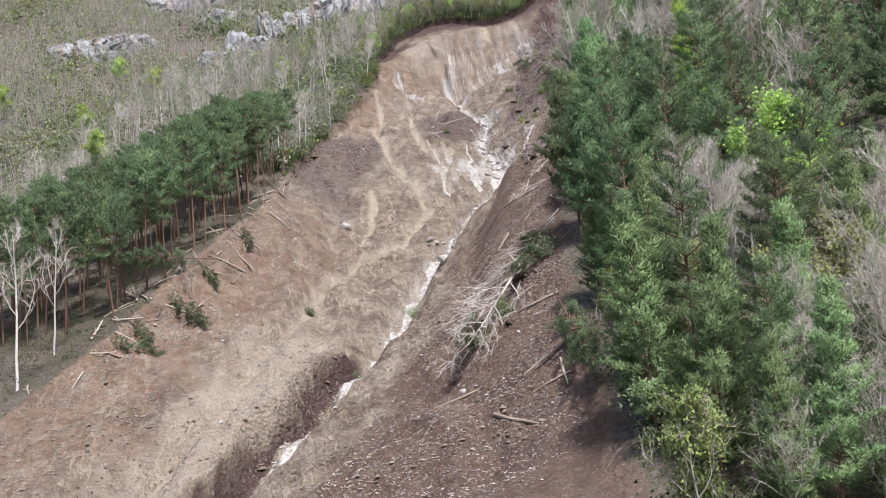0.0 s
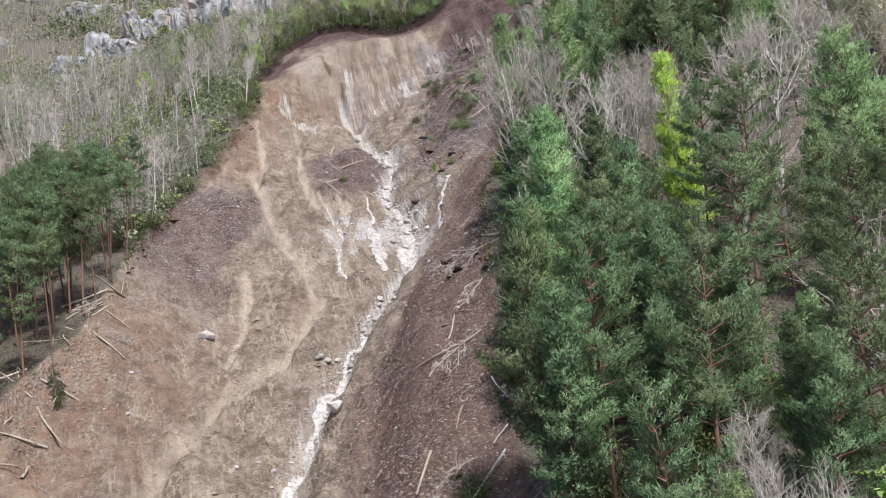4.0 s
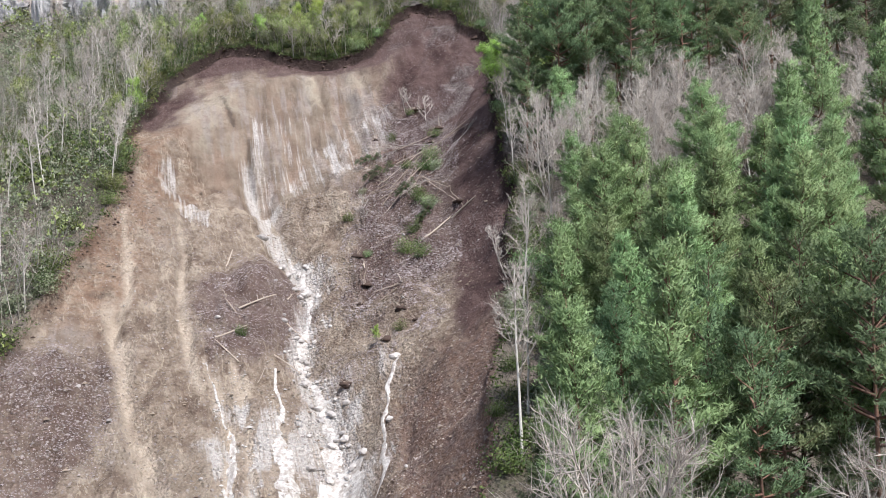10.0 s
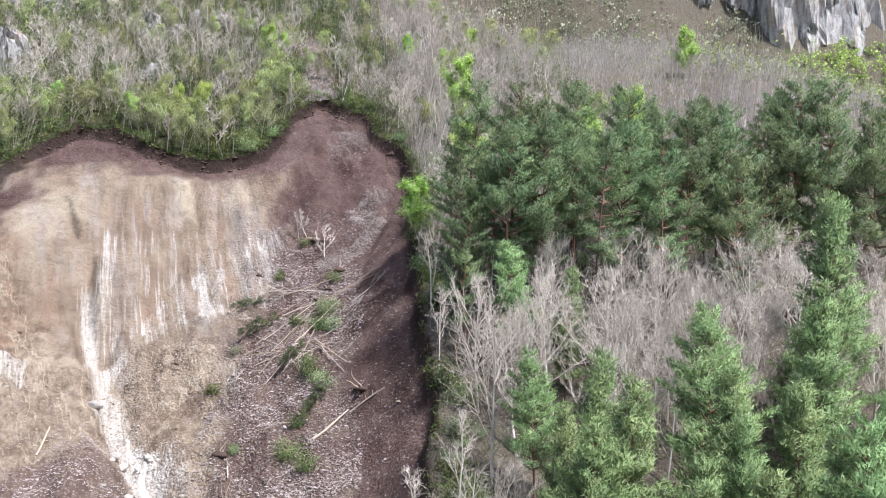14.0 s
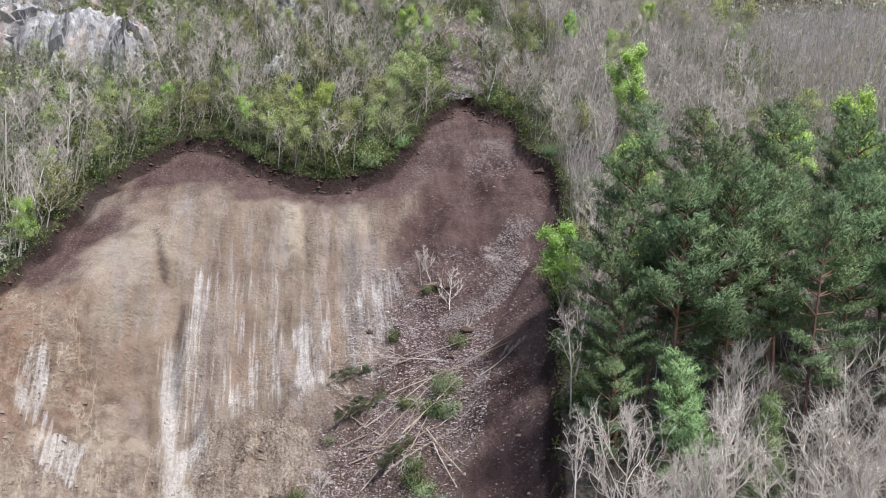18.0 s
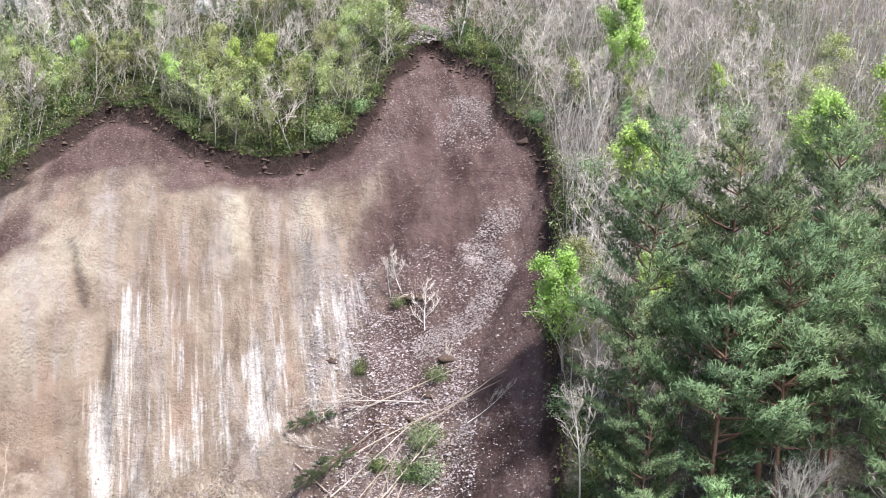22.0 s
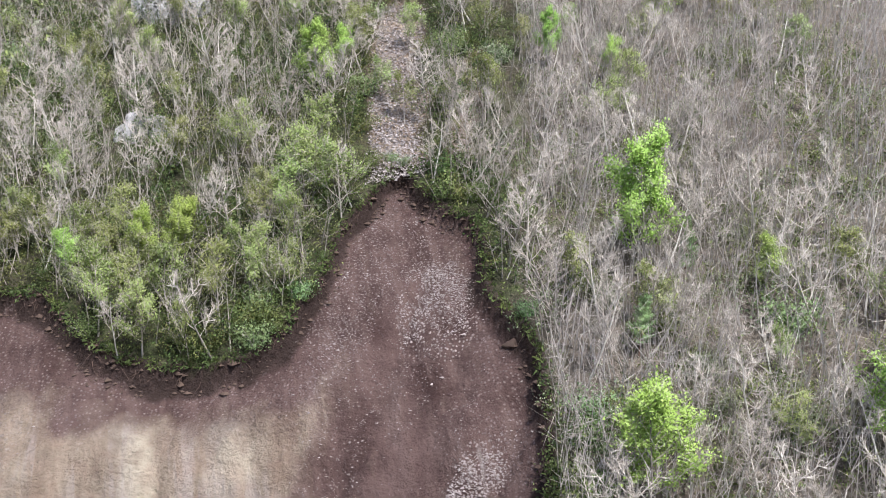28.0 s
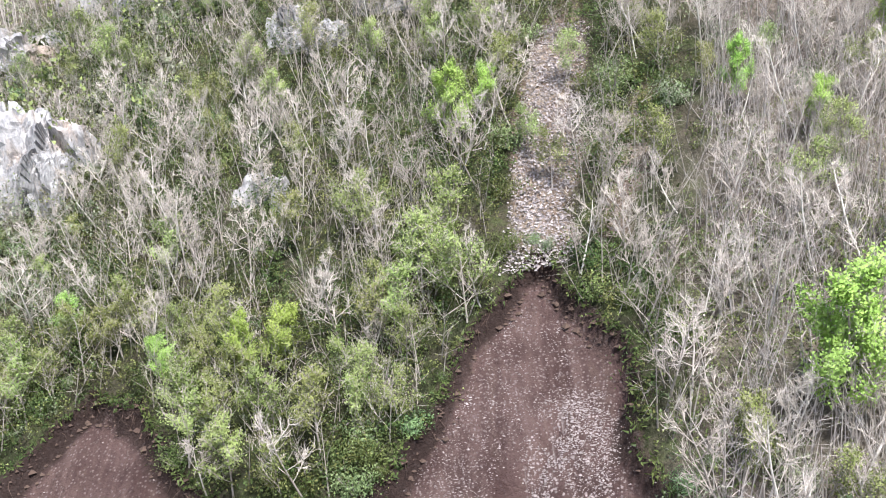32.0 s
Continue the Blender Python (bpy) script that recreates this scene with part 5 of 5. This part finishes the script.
# ---- fallen trees, roots and stones in the scar ----
def lying(protos, name, label, group, x, y, turn, dip, s, lift=0.35, wide=0.55):
    """A tree lying on the slope: its foot at (x, y), its top towards turn (degrees from +x), rising by dip."""
    a, e = radians(turn), radians(dip)
    far = 3.0
    slope = math.degrees(math.atan2(at_height(x + far * math.cos(a), y + far * math.sin(a)) - at_height(x, y), far))
    way = Vector((math.cos(a) * math.cos(e + radians(slope)), math.sin(a) * math.cos(e + radians(slope)), math.sin(e + radians(slope))))
    m = Matrix.Translation((x, y, at_height(x, y) + lift)) @ way.to_track_quat('Z', 'Y').to_matrix().to_4x4()
    ob = copy_thing(protos[1], m)
    ob.name = name
    ob.scale = (wide * s, wide * s, s)
    return tagged(ob, label, "fallen tree", group)


FALLEN_BARE = "fallen leafless tree lying on loose soil"
FALLEN_PINE = "fallen pine with green needles lying on the debris"
for x, y, turn, dip, s in [(-4.5, 54, 250, 4, 0.75), (-6, 57, 235, 3, 0.6), (-3, 50, 262, 3, 0.5), (-1.5, 66, 225, 5, 0.7), (-2, 72, 300, 8, 0.6), (-3, 80, 240, 4, 0.6),
                           (-1, 188, 200, 3, 0.9), (-2, 186, 190, 3, 0.8), (-1.5, 184, 215, 3, 0.75), (-3, 190, 185, 4, 0.9), (-2.5, 182, 235, 4, 0.6), (-6, 186, 170, 5, 0.7), (1.5, 187, 10, 4, 0.5), (-9, 188, 150, 9, 0.5), (-1, 84, 215, 3, 0.7), (-1.5, 90, 240, 4, 0.6), (-0.8, 95, 205, 4, 0.7), (-1, 100, 225, 4, 0.6), (-0.5, 76, 220, 3, 0.8), (-0.6, 106, 235, 5, 0.7), (-44, 78, 300, 3, 0.7), (-44.5, 92, 330, 4, 0.6), (-43.5, 100, 20, 6, 0.7), (-44, 64, 350, 5, 0.6), (-43, 106, 280, 4, 0.6)]:
    lying(WIRY[int(x * 7) % 4] if WIRY[int(x * 7) % 4][1] else WIRY[0], "fallen_tree", FALLEN_BARE, "fallen leafless trees", x, y, turn, dip, s * 1.3)
lying(CROWNED[0], "fallen_tree", FALLEN_BARE, "fallen leafless trees", -4.4, 55.2, 258, 3, 1.0, 1.1, 0.8)
lying(CROWNED[1], "fallen_tree", FALLEN_BARE, "fallen leafless trees", -1.8, 63, 230, 3, 0.8, 0.6)
for x, y, turn, dip, s in [(-0.5, 60, 240, 4, 0.5), (-44, 72, 330, 3, 0.55), (-44.5, 60, 345, 3, 0.5), (-43, 95, 300, 4, 0.4), (-3, 176, 250, 3, 0.3), (-5, 188, 205, 4, 0.45), (-3, 184, 230, 4, 0.4), (-7, 191, 190, 5, 0.35), (-1, 178, 240, 4, 0.4), (-43.5, 66, 310, 3, 0.45), (-44, 82, 320, 4, 0.4)]:
    lying(TALL[0], "fallen_pine", FALLEN_PINE, "fallen pines", x, y, turn, dip, s)
lying(TALL[2], "fallen_pine", FALLEN_PINE, "fallen pines", -1.2, 44.5, 278, 2, 0.95, 0.9, 0.42)
lying(TALL[0], "fallen_pine", FALLEN_PINE, "fallen pines", -6.8, 52.5, 262, 2, 0.5, 0.7, 0.5)
lying(TALL[0], "fallen_pine", FALLEN_PINE, "fallen pines", -42, 83, 262, 2, 0.9, 0.8, 0.5)


def log(seed, length, r):
    g = np.random.default_rng(seed)
    s = Soup()
    line = limb((0, 0, 0), (1, 0, 0.02), length, 6, g, 0.05, 0.0)
    s.tube(line, np.linspace(r, r * 0.55, 7), 7)
    for k in range(4):
        at = line[1 + k]
        s.tube(limb(at, g.normal(size=3) + [0.6, 0, 0.4], length * 0.16, 2, g), [r * 0.35, r * 0.2, 0.01], 4)
    return s.mesh("log", DEAD_WOOD)


def root_plate(seed):
    """A torn stump: a clod of dark earth with roots sticking out."""
    g = np.random.default_rng(seed)
    clod = Soup()
    u, v = np.meshgrid(np.linspace(0, 2 * np.pi, 14, endpoint=False), np.linspace(-1.5, 1.5, 8))
    r = 0.55 * (1 + 0.55 * fbm(u * 2, v * 2 + seed, seed, 3))
    p = np.stack([r * np.cos(v) * np.cos(u), r * np.cos(v) * np.sin(u), 0.45 * r * np.sin(v) + 0.08], -1).reshape(-1, 3)
    i = np.arange(14 * 8).reshape(8, 14)
    a, b, c, e = i[:-1], np.roll(i[:-1], -1, 1), np.roll(i[1:], -1, 1), i[1:]
    clod.add(p, np.concatenate([np.stack([a, b, c], -1).reshape(-1, 3), np.stack([a, c, e], -1).reshape(-1, 3)]))
    out = [("clod", clod.mesh("clod", SOD))]
    for k in range(6):
        root = Soup()
        root.tube(limb((0, 0, 0.2), g.normal(size=3) + [0, 0, 0.3], g.uniform(0.9, 1.8), 4, g, 0.3, 0.0), [0.07, 0.05, 0.035, 0.02, 0.01], 4)
        out.append(("root", root.mesh("root", DEAD_WOOD)))
    return out


LOGS = [log(k, 5.5, 0.14) for k in range(3)]
rl = random.Random(8)
spots = [(rl.uniform(-45, -39), rl.uniform(56, 108)) for k in range(22)] + [(rl.gauss(-44 + 0.02 * k, 1.3), 52 + 2.1 * k) for k in range(30)] + [(rl.uniform(-7, 0), rl.uniform(34, 100)) for k in range(20)] + [(rl.uniform(-13, 0), rl.uniform(158, 180)) for k in range(9)] + [(rl.uniform(-30, -17), rl.uniform(150, 172)) for k in range(10)]
for x, y in spots:
    ob = new("log", LOGS[rl.randrange(3)])
    turn = rl.uniform(0, 360)
    rise = math.degrees(math.atan2(at_height(x + 2 * math.cos(radians(turn)), y + 2 * math.sin(radians(turn))) - at_height(x, y), 2))
    s = rl.uniform(0.35, 1.0)
    ob.matrix_basis = pose(x, y, at_height(x, y) + 0.08, 0, -rise, turn) @ Matrix.Diagonal((s, s, s, 1))
    tagged(ob, "broken pale tree trunk lying on the soil", "log", "broken trunks")
LONG = [log(k, 8.5, 0.06) for k in (11, 12, 13)]
for x, y, turn in [(-10.6, 185.7, 24), (-9.6, 184.6, 30), (-9.1, 181, 38), (-8.9, 184.4, 35), (-8, 183, 42), (-7, 186.8, 20), (-10.8, 183.4, 8), (-9.5, 181.9, 2), (-10.4, 182.6, -10), (-6.5, 181.5, 55), (-5.5, 183, 48), (-4.6, 181.4, 62), (-3.4, 183.4, -68), (-3.2, 183.2, -76), (-3.8, 183.3, -60), (-3, 188.4, -8), (-2.6, 188, 4), (-6.6, 190.4, 8), (-8.4, 179.6, 46), (-12, 187.8, -48)]:
    ob = new("log", LONG[int(-x) % 3])
    c, q = math.cos(radians(turn)), math.sin(radians(turn))
    rise = math.degrees(math.atan2(at_height(x + 6 * c, y + 6 * q) - at_height(x, y), 6))
    ob.matrix_basis = pose(x, y, at_height(x, y) + 0.3, 0, -rise, turn)
    tagged(ob, "long pale fallen trunk lying on slumped soil", "log", "long fallen trunks")
ROOTS = [[root_plate(k), None] for k in (51, 52, 53)]
plant(ROOTS, "root_stump", [(rl.uniform(-13, 2), rl.uniform(150, 200), None) for k in range(16)] + [(rl.uniform(-6, -1), rl.uniform(45, 110), None) for k in range(8)], "torn-out stump with earth and bare roots", "stump", "torn stumps", rl, (0.6, 1.4))
# shrubs that slid down with their sods
plant(SHRUB, "slid_shrub", [(-7.5, 194, 0.9), (-4.6, 199.4, 0.7), (-2.3, 175.6, 1.0), (-13.6, 179.4, 0.8), (-6, 167.5, 1.3), (-4.4, 165, 1.1), (-2, 187, 1.3), (-3, 185, 1.2), (-1.6, 184.5, 1.1), (-4.2, 180.2, 0.9), (-3.2, 177.4, 1.0), (-5.4, 185.6, 0.8), (-11.9, 184.1, 0.6), (-24.5, 156, 0.8), (-7, 153, 0.7), (-31, 83, 0.8), (-19, 84, 0.8), (-5.5, 50, 0.9), (-7, 46, 0.8), (-4, 178, 0.9), (-5, 171, 0.9), (-1, 192, 0.8), (-11, 172, 0.6), (-3.5, 62, 1.0), (-2, 56, 1.2), (-21, 64, 0.5)], "olive-green shrub that slid down with its sod", "shrub", "slid shrubs", rl)
plant(LIME, "slid_sapling", [(-9.5, 152.5, 0.2)], "lone bright green sapling on the slide", "sapling", "", rl)
plant(WIRY, "standing_snag", [(-2.0, 195.8, 0.7), (-4.2, 200.2, 0.55), (-5.2, 200.6, 0.5), (-43.5, 112.5, 0.45), (-11.5, 178, 0.6), (4.6, 150, 0.8)], "lone leafless tree still standing on slumped soil", "tree", "standing snags", rl)


def stone(seed):
    g = np.random.default_rng(seed)
    bm = bmesh.new()
    bmesh.ops.create_icosphere(bm, subdivisions=2, radius=0.5)
    for v in bm.verts:
        n = noise.noise(v.co * 2.2 + Vector((seed * 7.7, 0, 0)))
        v.co *= 1 + 0.5 * n
        v.co.z *= 0.7
    me = bpy.data.meshes.new("boulder")
    bm.to_mesh(me)
    bm.free()
    me.materials.append(BOULDER)
    return me


STONES = [stone(k) for k in range(5)]
places = [(-34.3, 113, 1.7), (-25.5, 180.5, 1.5), (-17.5, 97, 1.6), (-7.6, 149.5, 1.3)] + [(rl.gauss(x, 1.3), y + rl.uniform(-1, 1), rl.uniform(0.3, 1.0)) for x, y in STREAM[3:15] for k in range(11)] + [(rl.uniform(-44, -3), rl.uniform(40, 175), rl.uniform(0.25, 0.6)) for k in range(60)]
for x, y, s in places:
    ob = new("boulder", STONES[rl.randrange(5)])
    ob.matrix_basis = pose(x, y, at_height(x, y) + 0.1 * s, 0, 0, rl.uniform(0, 360)) @ Matrix.Diagonal((s, s * rl.uniform(0.7, 1.1), s, 1))
    tagged(ob, "grey angular boulder lying in the slide debris", "boulder", "boulders")


def stones(name, count, seed, weight, size, label, box=(-48, 10, 22, 232), material=STONE):
    """Loose stones over the slide, too many to count."""
    g = np.random.default_rng(seed)
    x, y = g.uniform(box[0], box[1], count * 5), g.uniform(box[2], box[3], count * 5)
    keep = np.nonzero((inside(x, y) > 0.6) & (g.random(count * 5) < weight(x, y)))[0][:count]
    x, y = x[keep], y[keep]
    n = len(x)
    s = size * np.exp(g.normal(0, 0.4, n))
    base = np.array([(1, 0, 0), (0, 1, 0), (-1, 0, 0), (0, -1, 0), (0, 0, 0.8), (0, 0, -0.8)])
    turn = g.uniform(0, 6.28, n)
    p = base[None] * (s[:, None] * g.uniform(0.55, 1.3, (n, 6)))[..., None] * np.array([1, 0.7, 0.6])
    c, q = np.cos(turn)[:, None], np.sin(turn)[:, None]
    v = np.stack([x[:, None] + c * p[..., 0] - q * p[..., 1], y[:, None] + q * p[..., 0] + c * p[..., 1], height(x, y)[:, None] + p[..., 2] + 0.02], -1)
    tri = np.array([(0, 1, 4), (1, 2, 4), (2, 3, 4), (3, 0, 4), (1, 0, 5), (2, 1, 5), (3, 2, 5), (0, 3, 5)])
    f = (6 * np.arange(n)[:, None, None] + tri[None, :4]).reshape(-1, 3)
    ob = new(name, mesh_of(name, v.reshape(-1, 3), f, material, False))
    return tagged(ob, label, "stones", kind="stuff")


stones("slide_stones", 20000, 61, lambda x, y: np.clip(0.35 + 0.5 * fbm(x / 8, y / 8, 63, 3), 0.05, 1) * np.where(y > 192, 0.05, 1) * np.where((x > 0) & (y > 140) & (y < 195), 0.2, 1) * np.where((x > -13) & (y < 140), 0.25, 1), 0.075, "loose grey stones strewn over brown slide debris")
stones("shelf_shards", 26000, 62, lambda x, y: (x > -14 + 0.12 * (y - 180)) * (y > 150) * (y < 204) * np.where(x > 0.06 * (y - 160) + 0.4, 0.06, 1) * np.clip(0.45 + 1.0 * fbm(x / 4, y / 4, 65, 3), 0, 1), 0.085, "grey shards of rock covering the slumped shelf", (-16, 6, 148, 206), SHARD)
stones("mound_shards", 6000, 84, lambda x, y: smooth(1.3, 0.8, np.hypot((x + 24.5) / 6.2, (y - 163) / 11)) * np.clip(0.5 + 0.9 * fbm(x / 3, y / 3, 87, 3), 0, 1), 0.075, "grey shards of rock over the dark mound", (-33, -15, 148, 178), SHARD)
stones("left_patch_shards", 9000, 86, lambda x, y: smooth(-32, -36, x) * np.clip(0.5 + 0.9 * fbm(x / 3, y / 3, 89, 3), 0, 1), 0.075, "purplish shards of rock strewn below the scarp edge", (-47, -31, 112, 151), SHARD)
stones("right_bank_shards", 20000, 64, lambda x, y: (x > -15) * (y < 140) * np.clip(0.45 + 0.6 * fbm(x / 4, y / 6, 85, 3), 0.05, 1), 0.055, "small pale stones in the reddish bank", (-17, 1, 24, 142), PEBBLE)



def stream_weight(x, y):
    q, along = near_line(x, y, STREAM[2:])
    w = smooth(1.9, 0.5, q)
    for line in RILLS[2:3] + RILLS[4:] + [[(-20.4, 152.5), (-18.9, 143), (-16.4, 132)], [(-14.2, 146), (-12.6, 133.5)]]:
        q, along = near_line(x, y, line)
        w = np.maximum(w, 0.7 * smooth(1.4, 0.4, q))
    return w * np.clip(0.55 + 0.8 * fbm(x / 1.6, y / 1.6, 111, 2), 0.08, 1)


stones("stream_cobbles", 7500, 110, stream_weight, 0.13, "pale grey cobbles along the milky stream", (-30, -7, 40, 180), COBBLE)
stones("soil_clods", 9000, 69, lambda x, y: np.clip(0.4 + 0.9 * fbm(x / 6, y / 6, 75, 3), 0, 1) * np.where(y > 192, 0.0, 1), 0.13, "brown clods of soil strewn over the slide", (-47, 5, 30, 192), CLOD)


def heap_weight(x, y):
    q, along = near_line(x, y, [(5.2, 204.5), (2, 202.5), (4.5, 199.5), (2.4, 196.5), (-2, 195)])
    return smooth(1.5, 0.7, q)


stones("scree_heap", 6000, 66, heap_weight, 0.075, "pale grey scree heap on dark soil", (-4, 9, 192, 208), SCREE)
stones("lobe_shards", 6500, 70, lambda x, y: smooth(-10, -7, x) * np.clip(0.1 + 0.6 * fbm(x / 3, y / 5, 79, 3) + 0.6 * smooth(-1, -5, x), 0.03, 1), 0.055, "grey shards strewn over dark soil below the crown", (-10, 8, 197, 228), SCREE)
stones("scree_apron", 3200, 67, lambda x, y: smooth(1.25, 0.6, np.hypot((x - 1.3) / 3, (y - 216.5) / 4.6)) * np.clip(0.4 + 1.2 * fbm(x / 1.6 + y / 3, y / 2.4, 97, 3), 0, 1), 0.062, "pale grey scree under the crown", (-3, 6, 211, 222), SCREE)


def chute_weight(x, y):
    q, along = near_line(x, y, [(-2.6, 229), (-3.1, 236), (-3.4, 244), (-3.6, 255)])
    return smooth(3.2, 2.0, q)


def chute_stones():
    g = np.random.default_rng(68)
    s = Soup()
    x, y = g.uniform(-8, 4, 12000), g.uniform(229, 256, 12000)
    keep = g.random(12000) < chute_weight(x, y)
    x, y = x[keep], y[keep]
    at = np.stack([x, y, natural(x, y) + 0.05], -1)
    s.leaves(at, g.normal(size=at.shape) * [1, 1, 0.3], 0.3, 0.22, g, 0.3)
    ob = new("chute_scree", s.mesh("chute_scree", CHUTE, False))
    tagged(ob, "grey scree in a narrow chute above the scarp", "stones", kind="stuff")


chute_stones()


# ---- turf and roots that hang over the scarp's edge ----
def edge_places(count, seed, low, high):
    g = np.random.default_rng(seed)
    a = np.array(RIM[5:35], float)
    k = g.integers(0, len(a) - 1, count)
    q = g.random(count)[:, None]
    p = a[k] * (1 - q) + a[k + 1] * q + g.normal(0, 0.6, (count, 2))
    d = edge_gap(p[:, 0], p[:, 1])
    p = p[(d > low) & (d < high)]
    return p, g


def edge_turf():
    p, g = edge_places(3200, 71, -0.9, 0.25)
    s = Soup()
    at = np.concatenate([p, (natural(p[:, 0], p[:, 1]) + 0.05)[:, None]], 1)
    at = np.repeat(at, 4, 0) + g.normal(0, 0.22, (len(p) * 4, 3)) * [1, 1, 0.5]
    s.leaves(at, g.normal(size=at.shape) + [0, -0.5, 0.1], 0.42, 0.16, g, simple=True)
    tagged(new("edge_turf", s.mesh("edge_turf", BOX, False)), "ragged green turf hanging over the scarp edge", "turf", kind="stuff")


def edge_roots():
    p, g = edge_places(700, 72, -0.1, 0.5)
    s = Soup()
    for x, y in p:
        z = float(natural(x, y)) - g.uniform(0.1, 0.8)
        s.tube(limb((x, y, z), (g.normal(0, 0.6), -0.6 + g.normal(0, 0.4), -0.7), g.uniform(0.5, 1.6), 3, g, 0.3, -0.1), [0.03, 0.025, 0.018, 0.008], 3)
    tagged(new("edge_roots", s.mesh("edge_roots", SOD, False)), "bare roots hanging from the scarp edge", "roots", kind="stuff")


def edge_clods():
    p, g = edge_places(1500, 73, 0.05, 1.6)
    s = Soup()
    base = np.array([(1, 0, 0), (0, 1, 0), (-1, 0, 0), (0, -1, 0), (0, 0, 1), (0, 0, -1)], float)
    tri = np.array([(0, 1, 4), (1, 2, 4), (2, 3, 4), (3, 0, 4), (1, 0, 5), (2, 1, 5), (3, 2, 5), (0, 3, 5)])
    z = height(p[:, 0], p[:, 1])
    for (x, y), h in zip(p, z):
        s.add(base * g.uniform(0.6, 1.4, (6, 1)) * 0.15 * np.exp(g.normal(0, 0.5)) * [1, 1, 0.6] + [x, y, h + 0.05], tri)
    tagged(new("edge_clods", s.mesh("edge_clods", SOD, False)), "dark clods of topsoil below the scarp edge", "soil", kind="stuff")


edge_turf()
edge_roots()
edge_clods()
